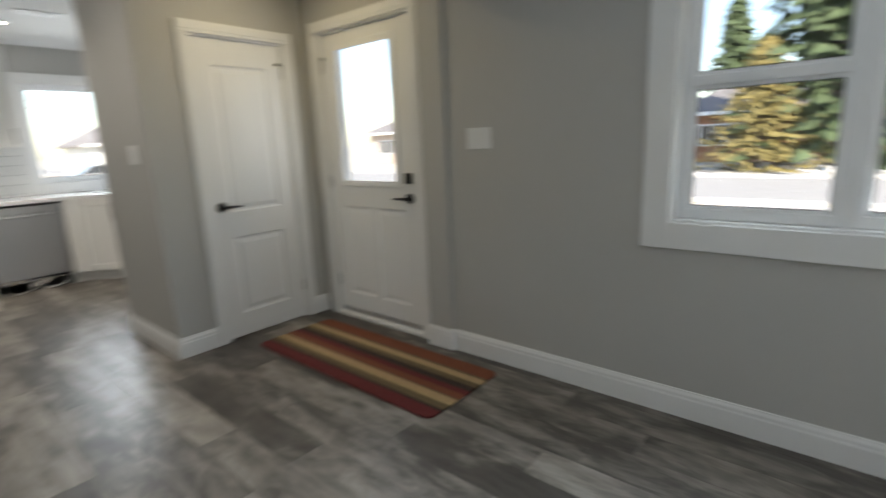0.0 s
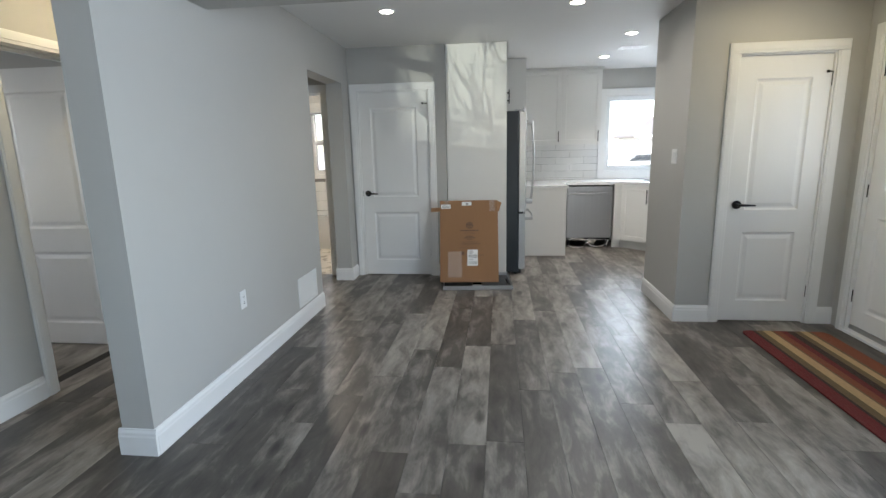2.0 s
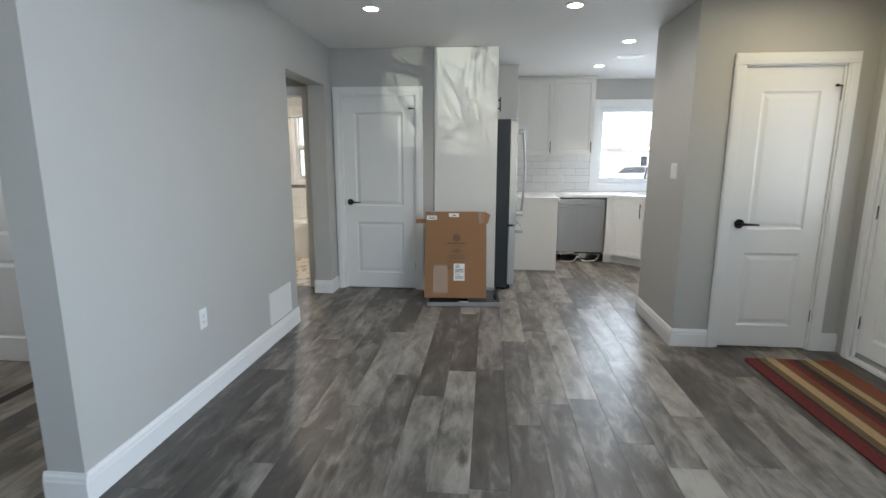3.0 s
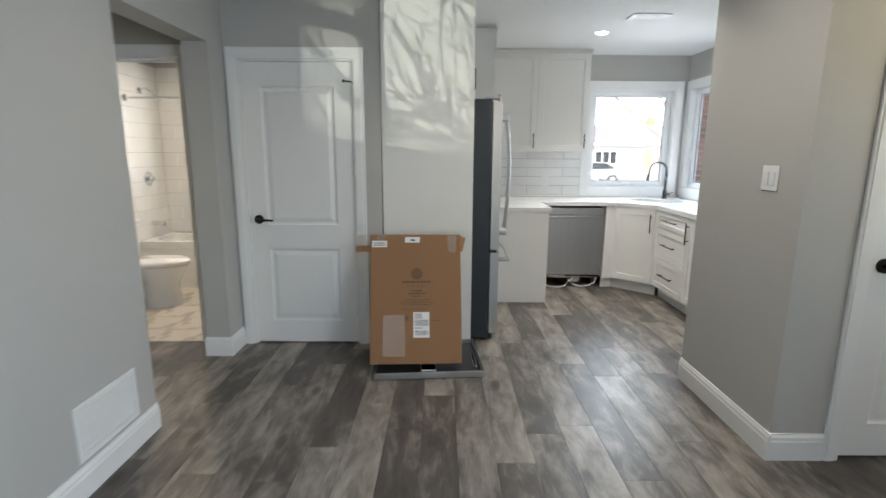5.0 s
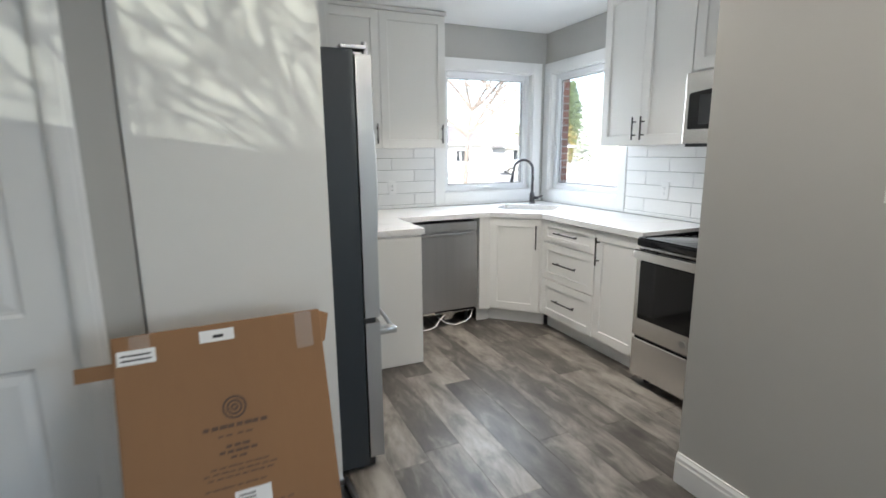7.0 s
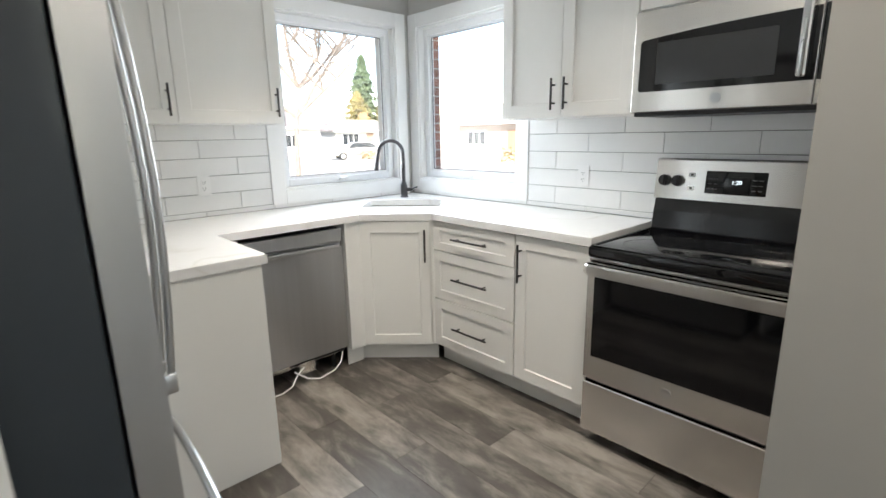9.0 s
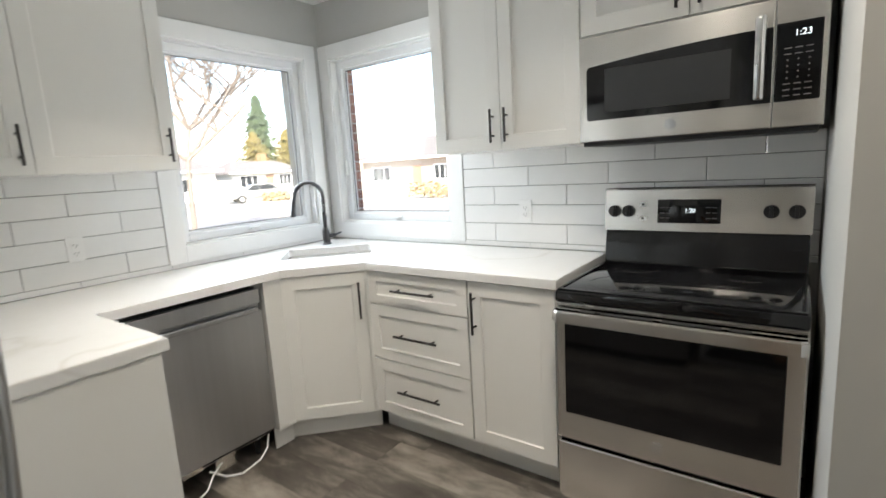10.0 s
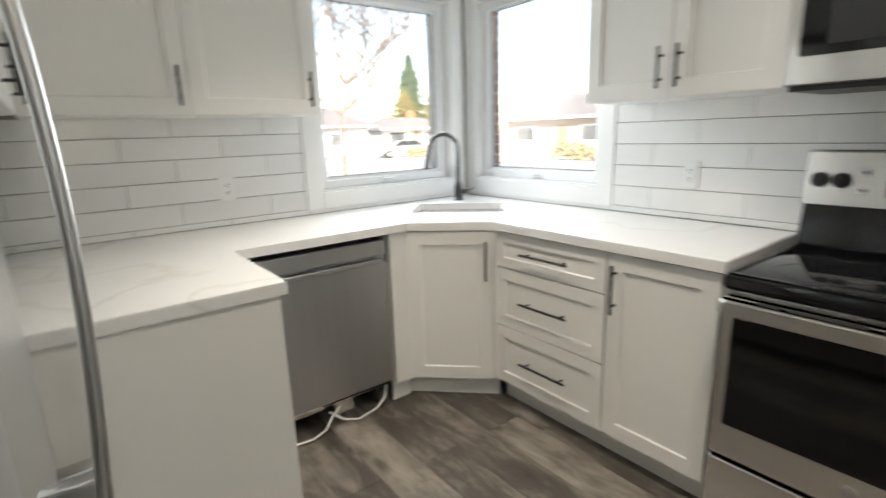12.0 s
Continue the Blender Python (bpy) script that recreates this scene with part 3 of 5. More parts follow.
def window(name, m, w, h, z, sashes, wall_depth, label, casing_w=0.092, crank=False, hung=False, sill_drop=0.0):
    """A window in an opening w by h whose lower edge is at z; local front (room side) -y at y=0."""
    top = thing(name, label, "window", m, kind="structure")
    c = bmesh.new()
    cw, t = casing_w, 0.017
    for a in ((-cw, 0.0, z - cw, z + h + cw), (w, w + cw, z - cw, z + h + cw), (0.0, w, z + h, z + h + cw), (0.0, w, z - cw, z)):
        box(c, a[0], a[1], -t, 0, a[2], a[3], 0.003)
    part("window_casing", c, TRIM, top, "white painted window casing")
    liner = bmesh.new()
    for a in ((0.0, 0.012, z, z + h), (w - 0.012, w, z, z + h), (0.012, w - 0.012, z + h - 0.012, z + h), (0.012, w - 0.012, z, z + 0.012)):
        box(liner, a[0] + 0.0005, a[1] - 0.0005, -0.004, wall_depth, a[2] + 0.0005, a[3] - 0.0005)
    part("window_sill", liner, TRIM, top)
    for s, (x0, x1) in enumerate(sashes):
        fr = bmesh.new()
        k, y0, y1 = 0.045, 0.045, 0.10
        for a in ((x0, x0 + k, z + 0.012, z + h - 0.012), (x1 - k, x1, z + 0.012, z + h - 0.012), (x0 + k, x1 - k, z + h - 0.012 - k, z + h - 0.012), (x0 + k, x1 - k, z + 0.012, z + 0.012 + k)):
            box(fr, a[0], a[1], y0, y1, a[2], a[3], 0.004)
        frame_part = part("window_frame", fr, VINYL, top)
        panes = [(z + 0.012 + k, z + h - 0.012 - k, 0.078)]
        if hung is True or (hung and s in hung):
            r = z + h * 0.485
            part("meeting_rail", box(bmesh.new(), x0 + k, x1 - k, 0.040, 0.095, r - 0.022, r + 0.022, 0.004), VINYL, frame_part)
            panes = [(z + 0.012 + k, r - 0.022, 0.062), (r + 0.022, z + h - 0.012 - k, 0.08)]
        for a, b, y in panes:
            bead = bmesh.new()
            q = 0.014
            for e in ((x0 + k, x0 + k + q, a, b), (x1 - k - q, x1 - k, a, b), (x0 + k + q, x1 - k - q, b - q, b), (x0 + k + q, x1 - k - q, a, a + q)):
                box(bead, e[0], e[1], y - 0.014, y + 0.01, e[2], e[3])
            part("glazing_bead", bead, VINYL, frame_part)
            seal = bmesh.new()
            for e in ((x0 + k + q, x0 + k + q + 0.004, a + q, b - q), (x1 - k - q - 0.004, x1 - k - q, a + q, b - q), (x0 + k + q + 0.004, x1 - k - q - 0.004, b - q - 0.004, b - q), (x0 + k + q + 0.004, x1 - k - q - 0.004, a + q, a + q + 0.004)):
                box(seal, e[0], e[1], y - 0.009, y - 0.0035, e[2], e[3])
            part("gasket", seal, BLACK_PLASTIC, frame_part, "thin black glazing gasket")
            pane = part("pane", box(bmesh.new(), x0 + k + 0.002, x1 - k - 0.002, y - 0.003, y + 0.003, a + 0.002, b - 0.002), GLASS, frame_part, "clear window glass")
            pane.visible_shadow = False
        if crank:
            cr = lathe(bmesh.new(), [(0.045, 0.0), (0.042, 0.012), (0.030, 0.02)], 20, 1, 0.42, ((x0 + x1) / 2, 0.035, z + 0.028))
            box(cr, (x0 + x1) / 2 - 0.035, (x0 + x1) / 2 + 0.03, 0.015, 0.028, z + 0.036, z + 0.046, 0.003)
            part("crank_handle", cr, PLASTIC, top, "white folding window crank", smooth=True)
            part("sash_lock", box(bmesh.new(), x0 + 0.012, x0 + 0.03, 0.028, 0.046, z + 0.32, z + 0.42, 0.004), PLASTIC, top)
    return top


window("window_1", pose(-6.86, 1.35, 0, 0, 0, FACE_E), 0.925, 1.08, 1.035, [(0.012, 0.913)], 0.125, "white vinyl casement window over the sink corner", crank=True)
window("window_2", pose(-6.765, 2.42, 0, 0, 0, FACE_S), 0.935, 1.08, 1.035, [(0.012, 0.923)], 0.125, "white vinyl casement window beside the wall cabinets", crank=True)
# panes to the right run out of view; widths shape the reflected-light patch
window("window_3", pose(-0.61, 2.372, 0, 0, 0, FACE_S), 2.51, 1.22, 0.92, [(0.012, 0.612), (0.612, 1.62), (1.62, 2.498)], 0.17, "white vinyl living room window, picture pane between double-hung sashes", hung=(0, 2), casing_w=0.118)
window("window_4", pose(3.40, 1.05, 0, 0, 0, -90), 1.70, 1.20, 0.94, [(0.012, 0.85), (0.85, 1.688)], 0.195, "white vinyl double-hung window added in the unseen east wall", hung=True)
window("window_6", pose(-0.6, -5.6, 0, 0, 0, 180), 1.2, 1.10, 0.95, [(0.012, 1.188)], 0.115, "white vinyl bedroom window, added out of view for fill light", hung=True)
window("window_5", pose(-6.75, -3.08, 0, 0, 0, FACE_E), 0.60, 1.01, 1.06, [(0.012, 0.588)], 0.115, "white vinyl bathroom window", hung=True, casing_w=0.06)

# ---- kitchen ----
CT = 0.921
c = cabinet("base_cabinet", "white base cabinet with plain end panel, beside the fridge", pose(-5.724, 0.675, 0, 0, 0, 180), 0.54, 0.85, 0, CT - 0.04)
part("end_panel", box(bmesh.new(), -0.019, -0.0005, -0.004, 0.85, 0.0, CT - 0.04, 0.001), CAB, c)

diag = thing("base_cabinet", "white shaker corner sink cabinet with one door", "cabinet", pose(-6.262, 1.498, 0, 0, 0, 45))
bm = box(bmesh.new(), 0.0, 0.42, 0.0, 0.35, 0.11, 0.68, 0.0015)
box(bm, 0.0, 0.42, 0.0, 0.02, 0.68, CT - 0.04)
box(bm, 0.4205, 0.437, -0.008, 0.05, 0.11, CT - 0.04)
box(bm, -0.012, -0.0005, -0.008, 0.05, 0.11, CT - 0.04)
part("body", bm, CAB, diag)
part("toe_kick", box(bmesh.new(), -0.03, 0.45, 0.045, 0.06, 0, 0.11), CAB, diag)
front("door", diag, 0.004, 0.416, 0.115, CT - 0.045, (0.385, 0.735, 0.19, True))
filler = solid("filler_panel", box(bmesh.new(), -6.80, -6.245, 1.392, 1.500, 0.11, CT - 0.04, 0.001), CAB, "white filler strip between dishwasher and sink cabinet", "cabinet panel")
part("toe_kick", box(bmesh.new(), -6.30, -6.29, 1.392, 1.50, 0, 0.11), CAB, filler)

dr = cabinet("drawer_cabinet", "white shaker cabinet with three drawers under the worktop", pose(-5.955, 1.82, 0), 0.607, 0.585, 0, CT - 0.04, 0.11)
for z0, z1 in ((0.118, 0.412), (0.415, 0.705), (0.708, 0.876)):
    front("drawer", dr, 0.002, 0.605, z0, z1, (0.31, (z0 + z1) / 2 + 0.002, 0.26, False), 0.055)
bc = cabinet("base_cabinet", "white shaker base cabinet with one door beside the range", pose(-5.346, 1.82, 0), 0.412, 0.585, 0, CT - 0.04, 0.11)
front("door", bc, 0.002, 0.410, 0.118, 0.876, (0.038, 0.74, 0.19, True))

# worktop with its sink cut-out
S45 = math.sqrt(0.5)
SC = Vector((-6.425, 1.965))
U, V = Vector((S45, S45)), Vector((-S45, S45))


def round_rect(w, h, r, n=4):
    out = []
    for cx, cy, a in ((w / 2 - r, h / 2 - r, 0), (-w / 2 + r, h / 2 - r, 90), (-w / 2 + r, -h / 2 + r, 180), (w / 2 - r, -h / 2 + r, 270)):
        out += [(cx + r * math.cos(radians(a + 90 * k / n)), cy + r * math.sin(radians(a + 90 * k / n))) for k in range(n + 1)]
    return out


hole = [tuple(SC + U * x + V * y) for x, y in round_rect(0.50, 0.34, 0.03)]
outline = [(-6.857, -0.177), (-5.692, -0.177), (-5.692, 0.700), (-6.235, 0.700), (-6.235, 1.485), (-5.945, 1.785), (-4.925, 1.785), (-4.925, 2.408), (-6.857, 2.408)]
bm = prism(bmesh.new(), outline, CT - 0.038, CT, [hole])
bmesh.ops.bevel(bm, geom=[e for e in bm.edges if abs(e.verts[0].co.z - CT) < 1e-4 and abs(e.verts[1].co.z - CT) < 1e-4 and e.calc_face_angle(0) > 1], offset=0.003, segments=2, affect="EDGES")
solid("worktop", bm, QUARTZ, "white quartz worktop with faint grey veins on the base cabinets", "worktop")

sink = thing("kitchen_sink", "stainless steel undermount corner sink set in the worktop", "sink", pose(SC.x, SC.y, CT - 0.038, 0, 0, 45))
bm = bmesh.new()
rim = [bm.verts.new((x, y, 0)) for x, y in round_rect(0.512, 0.352, 0.032)]
inn = [bm.verts.new((x, y, -0.004)) for x, y in round_rect(0.498, 0.338, 0.03)]
low = [bm.verts.new((x, y, -0.17)) for x, y in round_rect(0.48, 0.32, 0.05)]
flo = [bm.verts.new((x, y, -0.185)) for x, y in round_rect(0.40, 0.24, 0.05)]
for a, b in ((rim, inn), (inn, low), (low, flo)):
    for k in range(len(a)):
        j = (k + 1) % len(a)
        bm.faces.new((a[k], a[j], b[j], b[k]))
bm.faces.new(flo[::-1])
part("basin", bm, STEEL, sink, smooth=True)
part("drain", lathe(bmesh.new(), [(0.045, -0.183), (0.042, -0.179), (0.02, -0.181)], 20), CHROME, sink)

fa = thing("kitchen_faucet", "dark gunmetal gooseneck pull-down faucet on the worktop", "faucet", pose(-6.675, 2.175, CT))
GUN = mat("gunmetal_faucet", (0.10, 0.10, 0.105), 0.28, 0.9, var=0.1)
bm = lathe(bmesh.new(), [(0.030, 0.0), (0.030, 0.006), (0.024, 0.012), (0.024, 0.085), (0.020, 0.095), (0.016, 0.11)], 24)
part("faucet_body", bm, GUN, fa, smooth=True)
d = Vector((-0.58, -0.81, 0))
R = 0.088
pts = [Vector((0, 0, z)) for z in (0.09, 0.18, 0.26, 0.315)] + [d * (R - R * math.cos(a)) + Vector((0, 0, 0.315 + R * math.sin(a))) for a in [math.pi * k / 12 for k in range(1, 12)]]
pts.append(d * (2 * R + 0.004) + Vector((0, 0, 0.300)))
part("spout", sweep(bmesh.new(), pts, 0.0125, 14), GUN, fa, smooth=True)
e = pts[-1]
part("spray_head", sweep(bmesh.new(), [e, e + d * 0.006 + Vector((0, 0, -0.03)), e + d * 0.014 + Vector((0, 0, -0.085)), e + d * 0.016 + Vector((0, 0, -0.105))], 0.015, 14, [0.013, 0.015, 0.017, 0.0185]), GUN, fa, smooth=True)
bm = cyl(bmesh.new(), (0, 0, 0.055), (0.05, 0.032, 0.055), 0.014)
cyl(bm, (0.045, 0.029, 0.057), (0.085, 0.054, 0.075), 0.006, 10)
part("lever", bm, GUN, fa, smooth=True)

# dishwasher with its lower panel off and cables out
dw = thing("dishwasher", "stainless dishwasher without its kick plate, cables showing below", "dishwasher", pose(-6.245, 0.758, 0, 0, 0, 90))
part("body", box(bmesh.new(), 0.006, 0.604, 0.03, 0.55, 0.115, 0.862), BLACK_PLASTIC, dw)
part("door_panel", box(bmesh.new(), 0.0, 0.61, -0.004, 0.03, 0.145, 0.755, 0.004), STEEL_DARK, dw, "dark brushed stainless door panel")
bm = box(bmesh.new(), 0.0, 0.61, 0.0, 0.03, 0.788, 0.858, 0.004)
box(bm, 0.0, 0.61, 0.022, 0.032, 0.75, 0.79)
part("control_strip", bm, STEEL_DARK, dw)
part("pocket_handle", box(bmesh.new(), 0.02, 0.59, -0.016, 0.004, 0.752, 0.775, 0.005), STEEL_DARK, dw)
part("vent_plate", box(bmesh.new(), 0.02, 0.24, 0.008, 0.03, 0.118, 0.14, 0.002), STEEL, dw)
for x in (0.05, 0.56):
    part("levelling_leg", cyl(bmesh.new(), (x, 0.10, 0.0), (x, 0.10, 0.12), 0.014), BLACK_PLASTIC, dw)
bm = box(bmesh.new(), 0.30, 0.40, 0.02, 0.06, 0.06, 0.125, 0.003)
box(bm, 0.03, 0.58, 0.05, 0.06, 0.10, 0.118)
part("base_frame", bm, STEEL, dw)
cab1 = [(0.03, 0.02, 0.03), (0.09, -0.01, 0.012), (0.17, -0.02, 0.012), (0.24, 0.0, 0.02), (0.28, 0.01, 0.07), (0.33, 0.02, 0.10)]
cab2 = [(0.27, 0.02, 0.09), (0.33, -0.005, 0.04), (0.40, -0.02, 0.02), (0.50, -0.015, 0.035), (0.56, 0.01, 0.06), (0.585, 0.03, 0.11)]
part("cable", sweep(bmesh.new(), cab1, 0.0045, 8), PLASTIC, dw, "loose white cable", smooth=True)
part("cable", sweep(bmesh.new(), cab2, 0.0045, 8), PLASTIC, dw, "loose white cable", smooth=True)

# wall cabinets
uc = cabinet("wall_cabinet", "white two-door shaker wall cabinet beside the window", pose(-6.555, 0.135, 0, 0, 0, 90), 1.095, 0.30, 1.435, 2.445)
front("door", uc, 0.002, 0.552, 1.437, 2.443, (0.512, 1.545, 0.15, True))
front("door", uc, 0.552, 1.093, 1.437, 2.443, (1.055, 1.545, 0.15, True))
part("top_trim", box(bmesh.new(), -0.02, 1.105, -0.024, 0.29, 2.446, 2.475), CAB, uc)
uc = cabinet("wall_cabinet", "white shaker wall cabinet in the inner corner", pose(-5.662, 0.125, 0, 0, 0, 180), 0.87, 0.29, 1.435, 2.445)
front("door", uc, 0.002, 0.43, 1.437, 2.443, (0.39, 1.545, 0.15, True))
front("door", uc, 0.43, 0.868, 1.437, 2.443, (0.835, 1.545, 0.15, True))
part("top_trim", box(bmesh.new(), 0.0, 0.85, -0.024, 0.28, 2.446, 2.475), CAB, uc)
uc = cabinet("wall_cabinet", "white two-door shaker wall cabinet between window and microwave", pose(-5.675, 2.10, 0), 0.747, 0.318, 1.435, 2.445)
front("door", uc, 0.002, 0.372, 1.437, 2.443, (0.335, 1.545, 0.15, True))
front("door", uc, 0.372, 0.745, 1.437, 2.443, (0.407, 1.545, 0.15, True))
part("top_trim", box(bmesh.new(), -0.01, 0.747, -0.024, 0.31, 2.446, 2.475), CAB, uc)
uc = cabinet("wall_cabinet", "short white two-door shaker cabinet above the microwave", pose(-4.926, 2.10, 0), 0.795, 0.318, 1.850, 2.445)
front("door", uc, 0.002, 0.396, 1.852, 2.443, (0.358, 1.945, 0.13, True))
front("door", uc, 0.396, 0.79, 1.852, 2.443, (0.432, 1.945, 0.13, True))
part("top_trim", box(bmesh.new(), 0.0, 0.80, -0.024, 0.31, 2.446, 2.475), CAB, uc)
uc = cabinet("wall_cabinet", "white shaker cabinet above the fridge", pose(-4.675, -0.12, 0, 0, 0, 180), 0.98, 0.62, 1.86, 2.445)
front("door", uc, 0.002, 0.49, 1.862, 2.443, (0.45, 1.98, 0.15, True))
front("door", uc, 0.49, 0.978, 1.862, 2.443, (0.53, 1.98, 0.15, True))
part("end_panel", box(bmesh.new(), -0.023, -0.003, -0.018, 0.622, 0.0, 2.476, 0.001), CAB, uc, "tall white end panel reaching the floor")

# ---- fridge ----
fr = thing("fridge", "stainless french-door fridge with charcoal sides and bottom freezer", "fridge", pose(-4.712, 0.032, 0, 0, 0, 180))
part("body", box(bmesh.new(), 0.0, 0.908, 0.0, 0.74, 0.03, 1.790, 0.004), FRIDGE_SIDE, fr, "charcoal painted steel body")


def bowed_door(x0, x1, z0, z1):
    """A fridge door with a gently bowed steel front."""
    bm = bmesh.new()
    n = 12
    pts = []
    for k in range(n + 1):
        u = k / n
        pts.append((x0 + (x1 - x0) * u, -0.062 - 0.028 * math.sin(math.pi * (0.08 + 0.84 * u))))
    prism(bm, [(x0, -0.006), *pts, (x1, -0.006)], z0, z1)
    return bm


for name, a, b, z0, z1 in (("fridge_door", 0.0, 0.4525, 0.715, 1.772), ("fridge_door", 0.4555, 0.908, 0.715, 1.772), ("freezer_drawer", 0.0, 0.908, 0.065, 0.690)):
    dd = part(name, bowed_door(a, b, z0, z1), FRIDGE_STEEL, fr, "brushed stainless front", smooth=True)
    bm = bmesh.new()
    if name == "fridge_door":
        x = b - 0.045 if a == 0 else a + 0.045
        sweep(bm, [(x, -0.160 - 0.026 * math.sin(math.pi * k / 14), 0.79 + 0.89 * k / 14) for k in range(15)], 0.0100, 12)
        for z in (0.785, 1.69):
            box(bm, x - 0.014, x + 0.014, -0.173, -0.080, z - 0.026, z + 0.026, 0.006)
    else:
        sweep(bm, [(0.07 + 0.768 * k / 14, -0.145 - 0.022 * math.sin(math.pi * k / 14), 0.630) for k in range(15)], 0.0100, 12)
        for x in (0.065, 0.843):
            box(bm, x - 0.026, x + 0.026, -0.158, -0.072, 0.616, 0.644, 0.006)
    part("handle", bm, FRIDGE_STEEL, dd, "long curved stainless handle", smooth=True)
for x in (0.03, 0.878):
    bm = box(bmesh.new(), x - 0.03, x + 0.03, -0.05, 0.05, 1.7905, 1.806, 0.004)
    cyl(bm, (x, -0.052, 1.773), (x, -0.052, 1.822), 0.012, 14)
    part("hinge_cover", bm, STEEL_DARK, fr)
# black filler puts the shade between doors and freezer drawer into colour
part("door_gap_strip", box(bmesh.new(), 0.004, 0.904, -0.05, 0.0, 0.691, 0.714), BLACK_PLASTIC, fr)
part("toe_grille", box(bmesh.new(), 0.02, 0.888, -0.03, 0.02, 0.012, 0.058, 0.003), BLACK_PLASTIC, fr)
for x in (0.05, 0.858):
    part("roller_foot", cyl(bmesh.new(), (x, 0.03, 0.0), (x, 0.03, 0.035), 0.02), BLACK_PLASTIC, fr)

# ---- range ----
st = thing("electric_range", "stainless freestanding electric range with black glass top", "stove", pose(-4.901, 1.765, 0))
W = 0.765
part("body", box(bmesh.new(), 0.004, W - 0.004, 0.0, 0.60, 0.05, 0.854), BLACK_PLASTIC, st, "black enamelled side walls")
ck = bmesh.new()
box(ck, 0.0, W, -0.050, 0.545, 0.856, 0.905, 0.012)
top = part("cooktop", ck, BLACK_GLASS, st, "glossy black ceramic cooktop", smooth=True)
rim = bmesh.new()
for e in ((0.008, W - 0.008, -0.040, -0.026), (0.008, W - 0.008, 0.505, 0.519), (0.008, 0.022, -0.026, 0.505), (W - 0.022, W - 0.008, -0.026, 0.505)):
    box(rim, *e, 0.9045, 0.909, 0.002)
part("rim", rim, ENAMEL, top, "raised black enamel rim", smooth=True)
RING = mat("grey_burner_ring", (0.05, 0.05, 0.052), 0.2)
for x, y, r in ((0.19, 0.13, 0.115), (0.57, 0.13, 0.09), (0.19, 0.40, 0.075), (0.57, 0.40, 0.10)):
    bm2 = bmesh.new()
    bmesh.ops.create_cone(bm2, cap_ends=False, segments=44, radius1=r, radius2=r - 0.003, depth=0.0006)
    part("burner_ring", bm2, RING, top, m=pose(x, y, 0.9056))
bg = bmesh.new()
prof = [(0.520, 0.900), (0.532, 0.99), (0.545, 1.045), (0.60, 1.045), (0.60, 0.900)]
merge(bg, prism(bmesh.new(), prof, 0.006, W - 0.006), Matrix(((0, 0, 1, 0), (1, 0, 0, 0), (0, 1, 0, 0), (0, 0, 0, 1))))
part("backguard_base", bg, ENAMEL, st, "glossy black curved backguard base")
bm = prism(bmesh.new(), [(0.535, 1.048), (0.552, 1.225), (0.563, 1.232), (0.60, 1.232), (0.60, 1.048)], 0.0, W)
panel = part("control_panel", merge(bmesh.new(), bm, Matrix(((0, 0, 1, 0), (1, 0, 0, 0), (0, 1, 0, 0), (0, 0, 0, 1)))), STEEL, st, "brushed stainless control panel")
tilt = math.degrees(math.atan2(0.017, 0.177))
PM = pose(0, 0.535, 1.048, -tilt, 0, 0)


def on_panel(name, bm, material, label="", m=None):
    return part(name, bm, material, panel, label, smooth=True, m=(PM @ m) if m is not None else PM)


on_panel("display", box(bmesh.new(), 0.225, 0.465, -0.003, 0.002, 0.035, 0.135, 0.002), BLACK_GLASS, "black oven display")
for x in (0.045, 0.105, 0.635, 0.715):
    kn = bmesh.new()
    cyl(kn, (x, 0, 0.085), (x, -0.018, 0.085), 0.027, 24, 0.025)
    box(kn, x - 0.007, x + 0.007, -0.034, -0.014, 0.062, 0.108, 0.003)
    on_panel("knob", kn, BLACK_PLASTIC, "black control knob")
for z in (0.055, 0.115):
    on_panel("indicator", box(bmesh.new(), 0.150, 0.180, -0.0015, 0.001, z - 0.010, z + 0.008), PAPER)
    on_panel("indicator_mark", box(bmesh.new(), 0.160, 0.170, -0.003, -0.001, z - 0.005, z + 0.004), INK)


def text_mesh(body, size, material, parent, m, label="", name="digits"):
    cu = bpy.data.curves.new("txt", "FONT")
    cu.body, cu.size, cu.extrude, cu.align_x = body, size, 0.0004, "CENTER"
    tmp = new("txt", cu)
    bpy.context.view_layer.update()
    me = bpy.data.meshes.new_from_object(tmp.evaluated_get(bpy.context.evaluated_depsgraph_get()))
    bpy.data.objects.remove(tmp)
    me.materials.clear()
    me.materials.append(material)
    ob = new(name, me)
    ob.parent = parent
    ob.matrix_local = m
    return tagged(ob, label)


text_mesh("1:20", 0.024, DISPLAY, panel, PM @ pose(0.352, -0.0045, 0.080, 90, 0, 0), "lit clock digits")
SMALL = mat("grey_printed_legend", (0.13, 0.13, 0.135), 0.5)
bm = bmesh.new()
for k in range(3):
    for x in (0.245, 0.268, 0.42, 0.443):
        box(bm, x - 0.008, x + 0.008, -0.0045, -0.003, 0.055 + 0.022 * k, 0.058 + 0.022 * k)
on_panel("legend_bars", bm, SMALL)["kind"] = "stuff"
